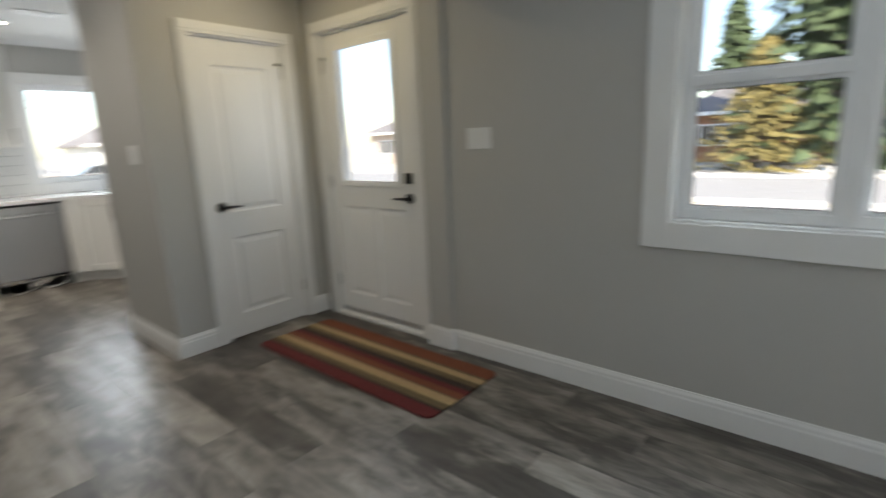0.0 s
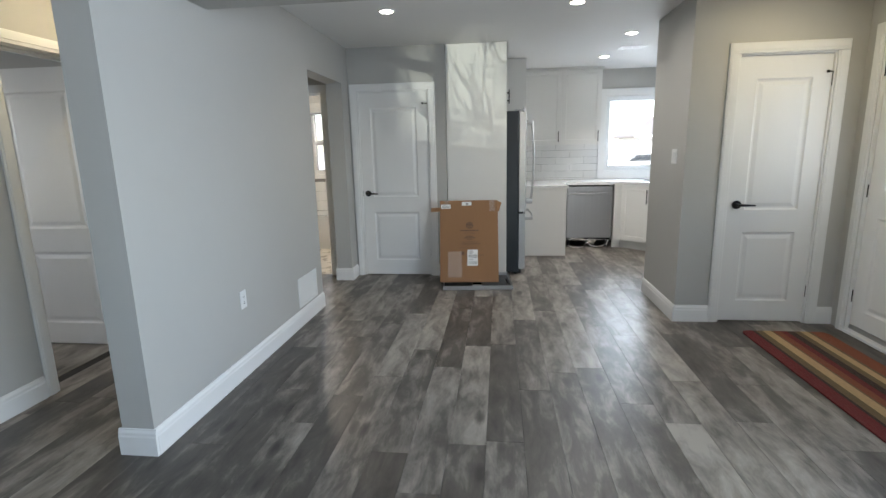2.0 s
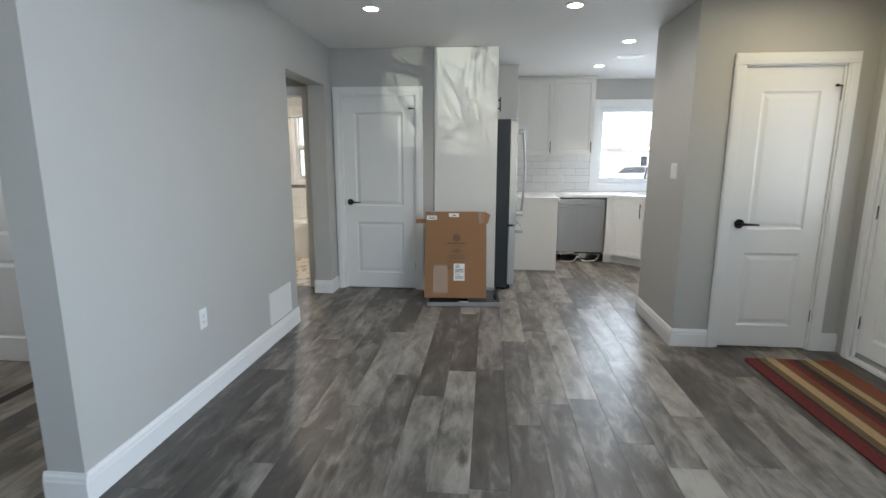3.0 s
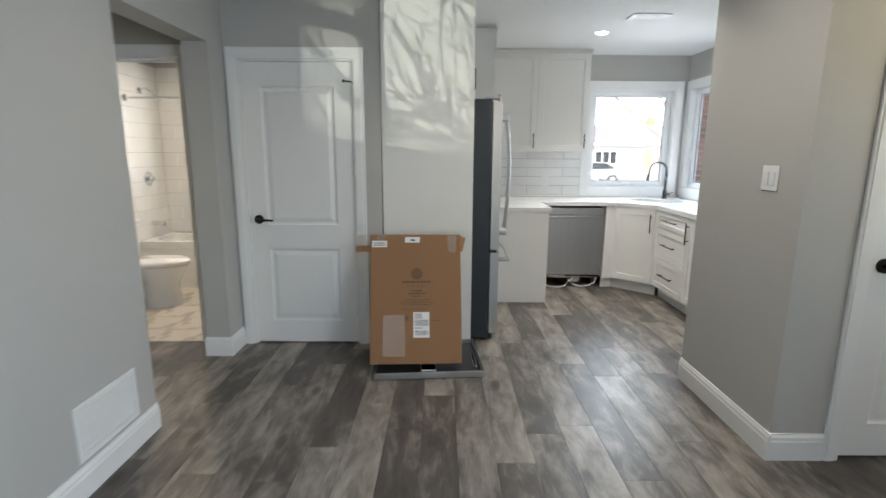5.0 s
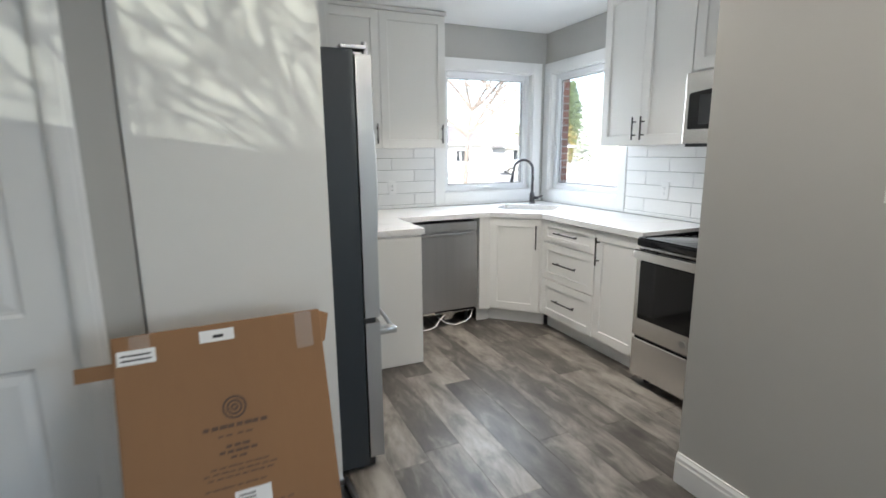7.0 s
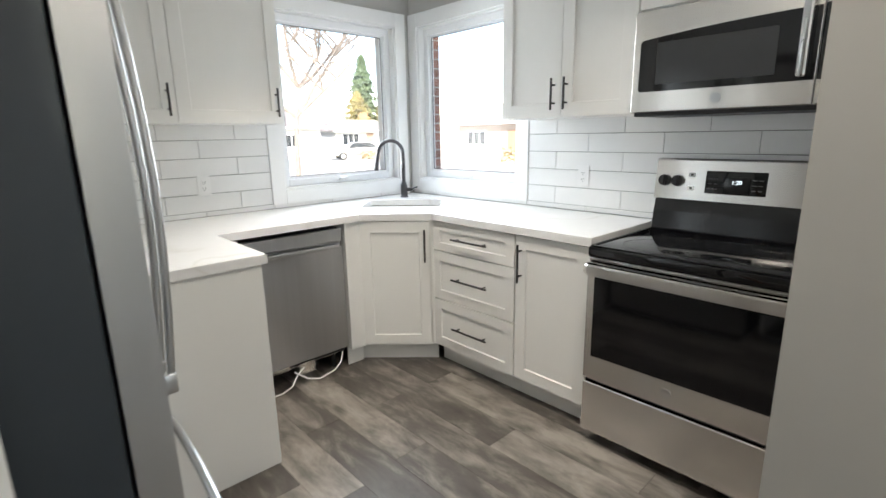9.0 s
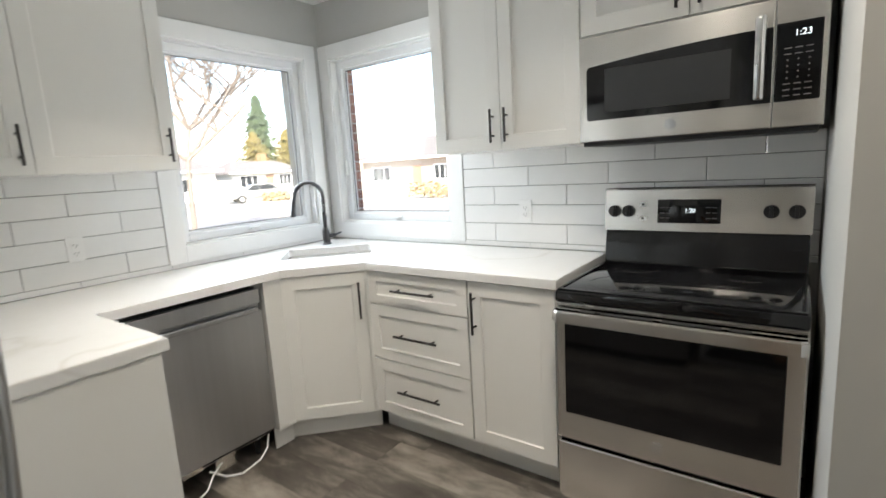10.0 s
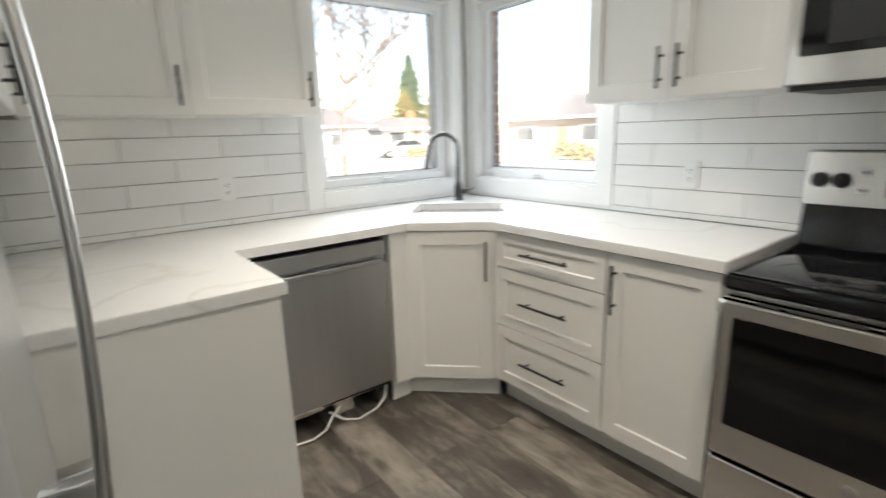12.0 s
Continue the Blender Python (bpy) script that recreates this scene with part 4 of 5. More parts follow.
# vent trim, door, drawer
bm = box(bmesh.new(), 0.0, W, -0.030, 0.0, 0.838, 0.855, 0.004)
part("vent_trim", bm, STEEL, st)
dr = part("oven_door", box(bmesh.new(), 0.0, W, -0.042, -0.002, 0.315, 0.836, 0.006), STEEL, st, "stainless oven door")
part("oven_window", box(bmesh.new(), 0.035, W - 0.050, -0.0465, -0.040, 0.425, 0.775, 0.003), BLACK_GLASS, dr, "black oven window")
bm = bmesh.new()
prism(bm, [(0.0, -0.046), (0.0, -0.075), (0.02, -0.086), (W - 0.02, -0.086), (W, -0.075), (W, -0.046)], 0.790, 0.836)
bmesh.ops.bevel(bm, geom=[e for e in bm.edges if e.calc_face_angle(0) > 1.2], offset=0.006, segments=2, affect="EDGES")
hd = part("handle", bm, STEEL, dr, "wide stainless door handle")
for a, b in ((0.10, 0.155), (0.175, 0.345), (0.375, 0.545), (0.565, 0.625)):
    part("vent_slot", box(bmesh.new(), a, b, -0.072, -0.05, 0.8355, 0.8385), BLACK_PLASTIC, hd)
part("badge", cyl(bmesh.new(), (0.36, -0.041, 0.372), (0.36, -0.0455, 0.372), 0.020, 28), CHROME, dr, "round metal badge", smooth=True)
# black box stands in for shade between oven door and drawer
part("gap", box(bmesh.new(), 0.006, W - 0.006, -0.02, 0.0, 0.298, 0.316), BLACK_PLASTIC, st)
part("storage_drawer", box(bmesh.new(), 0.0, W, -0.040, -0.002, 0.062, 0.298, 0.006), STEEL, st, "stainless storage drawer")
for x in (0.05, W - 0.05):
    part("foot", cyl(bmesh.new(), (x, 0.06, 0), (x, 0.06, 0.055), 0.02), BLACK_PLASTIC, st)

# ---- microwave ----
mw = thing("microwave", "stainless over-the-range microwave under the cabinet", "microwave", pose(-4.909, 2.040, 1.420))
part("body", box(bmesh.new(), 0.002, 0.775, 0.0, 0.37, 0.016, 0.412), STEEL_DARK, mw)
part("underside", box(bmesh.new(), 0.01, 0.767, -0.006, 0.36, 0.0, 0.017, 0.003), BLACK_PLASTIC, mw)
fd = part("door", box(bmesh.new(), 0.0, 0.638, -0.020, 0.0, 0.018, 0.412, 0.003), STEEL, mw, "stainless microwave door")
pts = [(0.030, 0.105), (0.038, 0.098), (0.635, 0.098), (0.635, 0.330)] + [(0.635 - 0.595 * k / 12, 0.330 - 0.030 * (k / 12) ** 2) for k in range(1, 13)] + [(0.030, 0.290)]
bm = merge(bmesh.new(), prism(bmesh.new(), [(x, z) for x, z in pts], 0.0, 0.004), Matrix(((1, 0, 0, 0), (0, 0, -1, -0.0195), (0, 1, 0, 0), (0, 0, 0, 1))))
part("door_glass", bm, BLACK_GLASS, fd, "black microwave window")
VIEW = mat("smoked_window_mesh", (0.035, 0.037, 0.04), 0.16)
part("viewing_mesh", box(bmesh.new(), 0.10, 0.52, -0.0245, -0.0232, 0.125, 0.285), VIEW, fd)
part("handle", box(bmesh.new(), 0.585, 0.618, -0.058, -0.030, 0.108, 0.368, 0.010), CHROME, fd, "vertical polished handle", smooth=True)
part("handle_mount", box(bmesh.new(), 0.592, 0.611, -0.034, -0.018, 0.12, 0.355), STEEL, fd)
part("badge", cyl(bmesh.new(), (0.335, -0.019, 0.060), (0.335, -0.0235, 0.060), 0.019, 28), CHROME, fd, "round metal badge", smooth=True)
cp = part("control_side", box(bmesh.new(), 0.641, 0.777, -0.020, 0.0, 0.018, 0.412, 0.003), STEEL, mw)
part("keypad", box(bmesh.new(), 0.643, 0.762, -0.0235, -0.0195, 0.098, 0.335, 0.004), BLACK_GLASS, cp, "black touch keypad")
text_mesh("1:23", 0.027, DISPLAY, cp, pose(0.712, -0.0245, 0.293, 90, 0, 0), "lit clock digits")
bm = bmesh.new()
for r in range(9):
    for k in range(3):
        if r in (3, 4, 5, 6):
            cyl(bm, (0.675 + 0.028 * k, -0.0235, 0.115 + 0.018 * r), (0.675 + 0.028 * k, -0.0245, 0.115 + 0.018 * r), 0.0025, 8)
        else:
            box(bm, 0.665 + 0.028 * k, 0.684 + 0.028 * k, -0.0245, -0.0232, 0.113 + 0.018 * r, 0.116 + 0.018 * r)
part("key_legends", bm, SMALL, cp)

# ---- outlets, switches, vents ----
def outlet(m, label, gangs=1, kind="outlet"):
    w = 0.07 + 0.046 * (gangs - 1)
    o = thing("outlet" if kind == "outlet" else "light_switch", label, "outlet" if kind == "outlet" else "light switch", m)
    part("cover_plate", box(bmesh.new(), -w / 2, w / 2, -0.006, 0.0, -0.058, 0.058, 0.002), PLASTIC, o)
    for g in range(gangs):
        x = (g - (gangs - 1) / 2) * 0.046
        if kind == "outlet":
            part("socket", box(bmesh.new(), x - 0.017, x + 0.017, -0.008, -0.005, -0.034, 0.034, 0.001), PLASTIC, o)
            sl = bmesh.new()
            for z in (-0.018, 0.018):
                box(sl, x - 0.008, x - 0.0055, -0.0086, -0.007, z - 0.004, z + 0.006)
                box(sl, x + 0.0055, x + 0.008, -0.0086, -0.007, z - 0.004, z + 0.006)
                cyl(sl, (x, -0.0086, z - 0.010), (x, -0.007, z - 0.010), 0.0025, 10)
            part("slots", sl, INK, o)
        else:
            r = box(bmesh.new(), x - 0.016, x + 0.016, -0.011, -0.005, -0.033, 0.033, 0.002)
            part("rocker", r, PLASTIC, o)
    return o


outlet(pose(-6.848, 0.858, 1.103, 0, 0, 90), "white duplex outlet on the tiled backsplash")
outlet(pose(-5.352, 2.408, 1.120), "white duplex outlet on the tiled backsplash")
outlet(pose(-2.106, -1.805, 0.495, 0, 0, 180), "white duplex outlet low on the greige wall")
outlet(pose(-3.47, 1.225, 1.31), "white two-gang rocker light switch on the closet wall", 2, "switch")
outlet(pose(-1.64, 2.372, 1.32), "white three-gang rocker light switch beside the entry", 3, "switch")

gr = thing("return_air_grille", "white slotted return air grille above the baseboard", "vent", pose(-2.952, -1.805, 0.152, 0, 0, 180))
gw, gh = 0.40, 0.245
bm = bmesh.new()
for a in ((0, 0.022, 0, gh), (gw - 0.022, gw, 0, gh), (0.022, gw - 0.022, 0, 0.022), (0.022, gw - 0.022, gh - 0.022, gh)):
    box(bm, a[0], a[1], -0.008, 0, a[2], a[3], 0.002)
part("frame", bm, PLASTIC, gr)
part("backing", box(bmesh.new(), 0.022, gw - 0.022, -0.001, 0.0, 0.022, gh - 0.022), PLASTIC, gr)
for k in range(16):
    z = 0.028 + k * 0.0122
    part("slat", merge(bmesh.new(), box(bmesh.new(), 0.022, gw - 0.022, -0.006, 0.006, -0.0012, 0.0012), pose(0, -0.004, z, -35)), PLASTIC, gr)

cv = thing("ceiling_vent", "small white metal ceiling register", "vent", pose(-5.29, 1.30, H))
bm = bmesh.new()
for a in ((-0.15, -0.13, -0.07, 0.07), (0.13, 0.15, -0.07, 0.07), (-0.13, 0.13, -0.07, -0.05), (-0.13, 0.13, 0.05, 0.07)):
    box(bm, a[0] * 0.55, a[1] * 0.55, a[2] * 2.1, a[3] * 2.1, -0.008, 0.0, 0.002)
part("frame", bm, PLASTIC, cv)
for k in range(5):
    part("slat", box(bmesh.new(), -0.066 + k * 0.03, -0.050 + k * 0.03, -0.105, 0.105, -0.006, -0.002), PLASTIC, cv)

# recessed lamps
def pot(x, y, power, color, z=H, r=0.05, spread=2.1):
    p = thing("recessed_light", "lit white recessed ceiling light", "ceiling light", pose(x, y, z), group="recessed ceiling lights")
    bm = lathe(bmesh.new(), [(r + 0.018, 0.0), (r + 0.016, -0.005), (r + 0.002, -0.006), (r, -0.002), (r, 0.0)], 32)
    part("trim_ring", bm, PLASTIC, p, smooth=True)
    part("lens", cyl(bmesh.new(), (0, 0, -0.006), (0, 0, -0.0075), r, 28), POT_GLOW, p, "glowing lamp lens")
    lamp("recessed_lamp", "AREA", look((x, y, z - 0.02), (x, y, 0), 0), power, color, shape="DISK", size=2 * r, spread=spread)


for x, y, w, wide in ((-3.33, -1.06, 1.2, 2.1), (-3.37, 0.41, 8.0, 2.8), (-4.54, 1.10, 8.0, 2.2), (-5.82, 1.10, 5.0, 1.5)):
    pot(x, y, w, (1, 0.93, 0.84), spread=wide)
pot(-2.62, 1.75, 4.5, (1, 0.82, 0.45), spread=math.pi)
pot(-2.1, -2.45, 5, (1, 0.82, 0.50), spread=math.pi)
# bathroom fitting is unseen, added to brighten and warm the room
pot(-5.6, -2.6, 14, (1, 0.84, 0.64), spread=2.8)

# ---- cardboard box on a drawer front tray, leaning on the panel ----
bx = thing("cardboard_box", "flat brown cardboard appliance carton leaning on the panel, printed and labelled", "box", pose(-4.140, -0.788, 0.058, 0, 0, 90))
BW, BH, BT = 0.606, 0.858, 0.085
LEAN_DEG = -17.5
BM = pose(0, 0, 0, 0, 0, 3.0) @ pose(0, 0, 0, LEAN_DEG)
bm = box(bmesh.new(), 0, BW, 0, BT, 0, BH, 0.004)
part("carton", bm, CARD, bx, m=BM)


def on_box(name, x0, x1, z0, z1, material, label="", lift=0.0012, r=0):
    return part(name, box(bmesh.new(), x0, x1, -lift, 0.0005, z0, z1), material, bx, label, m=BM)


bm = merge(bmesh.new(), box(bmesh.new(), -0.10, 0.0, 0, 0.004, BH - 0.115, BH - 0.072), pose(0.0, 0.01, 0, 0, 0, -12))
part("flap", bm, CARD, bx, m=BM)
bm = merge(bmesh.new(), box(bmesh.new(), 0, 0.05, 0, 0.004, -0.10, 0.0), pose(BW, 0.03, BH - 0.005, 0, 18, 30))
part("flap", bm, CARD, bx, m=BM)
on_box("label", 0.012, 0.112, BH - 0.085, BH - 0.042, PAPER, "white printed sticker")
bm = bmesh.new()
for k in range(2):
    box(bm, 0.022, 0.10, -0.0018, -0.001, BH - 0.060 - 0.014 * k, BH - 0.055 - 0.014 * k)
part("label_print", bm, INK, bx, m=BM)
on_box("label", 0.232, 0.332, BH - 0.055, BH - 0.018, PAPER, "white printed sticker")
part("label_print", box(bmesh.new(), 0.27, 0.30, -0.0018, -0.001, BH - 0.044, BH - 0.034), INK, bx, m=BM)
film = on_box("document_pouch", 0.085, 0.230, 0.050, 0.318, TAPE, "clear plastic document pouch", 0.003)
film.visible_shadow = False
on_box("shipping_label", 0.285, 0.392, 0.170, 0.337, PAPER, "white shipping label with barcode")
bm = bmesh.new()
for k in range(26):
    x = 0.300 + 0.0032 * k
    if k % 3 != 2:
        box(bm, x, x + 0.0018, -0.0018, -0.001, 0.247, 0.287)
        box(bm, x, x + 0.0018, -0.0018, -0.001, 0.185, 0.217)
for z in (0.323, 0.311, 0.299, 0.233):
    box(bm, 0.296, 0.345, -0.0018, -0.001, z - 0.002, z + 0.002)
part("barcode", bm, INK, bx, m=BM)
for x, z, r in ((0.31, 0.592, 0.036), (0.235, 0.300, 0.019)):
    bm = bmesh.new()
    for k in range(3):
        bmesh.ops.create_cone(bm, cap_ends=False, segments=32, radius1=r * (1 - 0.34 * k), radius2=r * (1 - 0.34 * k) - r * 0.2, depth=0.0004, matrix=pose(x, -0.0009, z, 90))
    part("printed_emblem", bm, CARD_PRINT, bx, m=BM)
bm = bmesh.new()
for x0, x1, z, h in ((0.215, 0.405, 0.572, 0.012), (0.255, 0.300, 0.548, 0.005), (0.31, 0.36, 0.548, 0.005), (0.275, 0.345, 0.513, 0.009), (0.255, 0.368, 0.496, 0.009), (0.285, 0.335, 0.479, 0.007),
                     (0.225, 0.400, 0.455, 0.004), (0.205, 0.42, 0.440, 0.004), (0.215, 0.41, 0.425, 0.004), (0.205, 0.385, 0.395, 0.004), (0.27, 0.46, 0.318, 0.004)):
    n = max(2, int((x1 - x0) / 0.022))
    for k in range(n):
        a = x0 + (x1 - x0) * k / n
        box(bm, a, a + (x1 - x0) / n * (0.72 + 0.2 * ((k * 7) % 3) / 2), -0.0012, 0.0, z - 0.040, z + h - 0.040)
part("print", bm, CARD_PRINT, bx, m=BM)["kind"] = "stuff"
on_box("tape", 0.52, 0.575, BH - 0.12, BH - 0.002, TAPE, "clear packing tape", 0.002)
on_box("tape", 0.045, 0.10, BH - 0.04, BH - 0.002, TAPE, "clear packing tape", 0.002)

# the metal tray it stands on: an appliance panel lying on the floor
tr = thing("appliance_panel", "loose stainless appliance panel lying face down on the floor", "metal panel", pose(-4.030, -0.748, 0.003, 0, 0, 94.6))
part("back_sheet", box(bmesh.new(), 0.004, 0.71, 0.006, 0.58, 0.0, 0.006), BLACK_PLASTIC, tr)
part("front_lip", box(bmesh.new(), 0.0, 0.714, 0.0, 0.012, 0.0, 0.042, 0.003), FRIDGE_STEEL, tr, "brushed steel edge")
for x in (0.0, 0.702):
    part("side_lip", box(bmesh.new(), x, x + 0.012, 0.012, 0.58, 0.0, 0.038, 0.003), STEEL_DARK, tr)
part("back_lip", box(bmesh.new(), 0.012, 0.702, 0.568, 0.58, 0.0, 0.038, 0.003), STEEL_DARK, tr)
part("bracket", box(bmesh.new(), 0.30, 0.40, 0.03, 0.12, 0.006, 0.046, 0.004), STEEL, tr)
part("bracket", box(bmesh.new(), 0.655, 0.675, 0.10, 0.30, 0.006, 0.030, 0.003), STEEL, tr)
for x in (0.17, 0.52, 0.59):
    part("screw", cyl(bmesh.new(), (x, 0.012, 0.03), (x, 0.022, 0.03), 0.007, 10), STEEL, tr)

# ---- striped rug ----
rug = thing("striped_rug", "striped red, tan, brown and olive entrance mat at the front door", "rug", pose(-3.020, 1.640, 0.002, 0, 0, -0.3))
FIB = dict(rough=0.95, var=0.16, scale=60, bump=0.9, bscale=900)
RED, TANC, DARKB, OLIVE, RUST = (mat("rug_red", (0.125, 0.014, 0.014), **FIB), mat("rug_tan", (0.42, 0.29, 0.15), **FIB), mat("rug_dark_brown", (0.035, 0.020, 0.014), **FIB), mat("rug_olive", (0.135, 0.095, 0.045), **FIB), mat("rug_rust", (0.19, 0.055, 0.024), **FIB))
RW, RL = 0.595, 1.575
stripes = [(RED, 0.085), (DARKB, 0.02), (OLIVE, 0.05), (TANC, 0.062), (OLIVE, 0.012), (RUST, 0.05), (RED, 0.045), (DARKB, 0.05), (OLIVE, 0.045), (TANC, 0.05), (OLIVE, 0.02), (RUST, 0.076), (RUST, 0.03)]
tot = sum(s[1] for s in stripes)
y = 0.0
for mt, h in stripes:
    y0, y1 = y / tot * RW, (y + h) / tot * RW
    y += h

    def half(yy):
        d = min(yy, RW - yy)
        return 0.0 if d >= 0.045 else 0.045 - math.sqrt(max(0.0, 0.045 ** 2 - (0.045 - d) ** 2))

    n = 8
    left = [(half(y0 + (y1 - y0) * k / n), y0 + (y1 - y0) * k / n) for k in range(n + 1)]
    right = [(RL - half(yy), yy) for _, yy in left]
    part("stripe", prism(bmesh.new(), right + left[::-1], 0.0, 0.008), mt, rug)

# ---- bathroom ----
to = thing("toilet", "white porcelain toilet with closed lid", "toilet", pose(-5.60, -3.43, 0, 0, 0, 0))
bm = lathe(bmesh.new(), [(0.135, 0.0), (0.13, 0.04), (0.118, 0.13), (0.125, 0.22), (0.158, 0.30), (0.19, 0.36), (0.195, 0.385), (0.17, 0.39)], 32, 0.98, 1.42, (0, 0.47, 0))
box(bm, -0.10, 0.10, 0.12, 0.42, 0.02, 0.33, 0.03)
part("bowl", bm, PORCELAIN, to, smooth=True)
part("seat_lid", lathe(bmesh.new(), [(0.19, 0.39), (0.20, 0.395), (0.20, 0.42), (0.185, 0.435), (0.02, 0.44)], 32, 1.0, 1.42, (0, 0.47, 0)), PORCELAIN, to, smooth=True)
part("tank", box(bmesh.new(), -0.22, 0.22, 0.005, 0.19, 0.36, 0.74, 0.02), PORCELAIN, to, smooth=True)
part("tank_lid", box(bmesh.new(), -0.23, 0.23, 0.002, 0.20, 0.742, 0.775, 0.01), PORCELAIN, to, smooth=True)
tub = thing("bathtub", "white bathtub in a tiled alcove", "bathtub", pose(-6.745, -3.445, 0))
bm = prism(bmesh.new(), [(0, 0), (0.62, 0), (0.62, 1.55), (0, 1.55)], 0.44, 0.50, [[(0.31 + a, 0.775 + b) for a, b in round_rect(0.46, 1.36, 0.12, 5)]])
part("rim", bm, PORCELAIN, tub)
part("apron", box(bmesh.new(), 0.585, 0.615, 0, 1.55, 0.0, 0.44, 0.004), PORCELAIN, tub)
bm = bmesh.new()
up = [bm.verts.new((0.31 + a, 0.775 + b, 0.498)) for a, b in round_rect(0.46, 1.36, 0.12, 5)]
dn = [bm.verts.new((0.31 + a, 0.775 + b, 0.10)) for a, b in round_rect(0.36, 1.16, 0.12, 5)]
for k in range(len(up)):
    j = (k + 1) % len(up)
    bm.faces.new((up[k], up[j], dn[j], dn[k]))
bm.faces.new(dn[::-1])
part("basin", bm, PORCELAIN, tub, smooth=True)
va = cabinet("vanity", "white bathroom vanity with a pale top", pose(-4.83, -3.02, 0, 0, 0, 180), 0.48, 0.42, 0, 0.83, 0.08)
part("vanity_top", box(bmesh.new(), -0.01, 0.50, -0.03, 0.42, 0.832, 0.862, 0.006), PORCELAIN, va, smooth=True)
front("door", va, 0.004, 0.476, 0.09, 0.66, None)
front("drawer", va, 0.004, 0.476, 0.664, 0.826, None)
sh = thing("shower_fittings", "chrome shower head, valve and tub spout on the tiled wall", "shower", pose(-6.40, -3.442, 0))
bm = sweep(bmesh.new(), [(0, 0, 2.03), (0, 0.06, 2.05), (0, 0.12, 2.02), (0, 0.16, 1.97)], 0.011, 10)
cyl(bm, (0, 0, 2.03), (0, 0.012, 2.03), 0.035, 20)
cyl(bm, (0, 0.15, 1.985), (0, 0.195, 1.925), 0.02, 20, 0.042)
part("shower_head", bm, CHROME, sh, smooth=True)
bm = cyl(bmesh.new(), (0, 0, 1.13), (0, 0.012, 1.13), 0.075, 28)
cyl(bm, (0, 0.01, 1.13), (0, 0.06, 1.13), 0.03, 20)
cyl(bm, (0, 0.05, 1.13), (0.07, 0.055, 1.10), 0.010, 12)
part("valve", bm, CHROME, sh, smooth=True)
bm = cyl(bmesh.new(), (0, 0, 0.66), (0, 0.13, 0.655), 0.026, 18)
cyl(bm, (0, 0.12, 0.655), (0, 0.125, 0.625), 0.018, 14)
part("tub_spout", bm, CHROME, sh, smooth=True)
rod = thing("shower_rod", "chrome shower curtain rod across the tub", "curtain rod", pose(-6.14, -3.445, 1.93))
part("rod", cyl(bmesh.new(), (0, 0, 0), (0, 1.56, 0), 0.0125), CHROME, rod, smooth=True)
for y in (0.0, 1.545):
    part("flange", cyl(bmesh.new(), (0, y, 0), (0, y + 0.015, 0), 0.035), CHROME, rod, smooth=True)

# ---- outdoors ----
GZ = -0.55
# lawn is pale and mottled
LAWN = mat("pale_mottled_dry_lawn", (0.44, 0.41, 0.35), 0.95, var=0.55, scale=0.6, bump=0.6, bscale=30)
SNOW = mat("old_snow", (0.80, 0.81, 0.83), 0.7, var=0.06, scale=1.5, bump=0.5, bscale=6)
# asphalt is set to a pale grey
ROAD = mat("pale_asphalt", (0.26, 0.255, 0.25), 0.9, var=0.12, scale=2, bump=0.4, bscale=60)
CONCRETE = mat("pale_concrete", (0.42, 0.41, 0.39), 0.9, var=0.1, scale=3)
SIDING = mat("pale_siding", (0.62, 0.62, 0.60), 0.7, var=0.05, scale=2)
SHINGLE = mat("grey_shingle", (0.16, 0.15, 0.15), 0.9, var=0.2, scale=5)
FAR_BRICK = mat("far_orange_brick", (0.33, 0.16, 0.09), 0.9, var=0.2, scale=9)
PINE = mat("conifer_needles", (0.050, 0.075, 0.030), 0.8, var=0.5, scale=2)
CEDAR = mat("golden_cedar", (0.16, 0.13, 0.04), 0.8, var=0.45, scale=3)
BARK = mat("grey_brown_bark", (0.17, 0.145, 0.125), 0.9, var=0.3, scale=9, bump=0.6, bscale=40)
HEDGE = mat("tan_winter_hedge", (0.34, 0.27, 0.16), 0.9, var=0.4, scale=4)
DARK_GLASS = mat("dark_window_pane", (0.03, 0.035, 0.04), 0.08, var=0.05)
RUBBER = mat("tyre_rubber", (0.02, 0.02, 0.02), 0.8)

bm = bmesh.new()
bmesh.ops.create_grid(bm, x_segments=60, y_segments=60, size=900)
for v in bm.verts:
    v.co.z = GZ - 0.02
solid("ground", bm, LAWN, "pale mottled dry winter lawn", "ground", kind="structure")
solid("road", box(bmesh.new(), -200, 200, 14.5, 22.0, GZ - 0.019, GZ), ROAD, "sunlit grey asphalt street", "road", kind="structure")
solid("road", box(bmesh.new(), -31.0, -23.5, -200, 14.5, GZ - 0.019, GZ), ROAD, "sunlit grey asphalt side street", "road", kind="structure")
for y in (14.3, 22.0):
    solid("kerb", box(bmesh.new(), -200, 200, y, y + 0.2, GZ - 0.02, GZ + 0.12, 0.03), CONCRETE, "pale concrete kerb", "kerb", kind="structure")
solid("pavement", box(bmesh.new(), -200, 200, 22.9, 24.4, GZ - 0.019, GZ + 0.03), CONCRETE, "pale concrete pavement", "pavement", kind="structure")
solid("driveway", box(bmesh.new(), -2.2, 3.4, 4.2, 14.3, GZ - 0.019, GZ + 0.012), CONCRETE, "pale concrete driveway", "driveway", kind="structure")
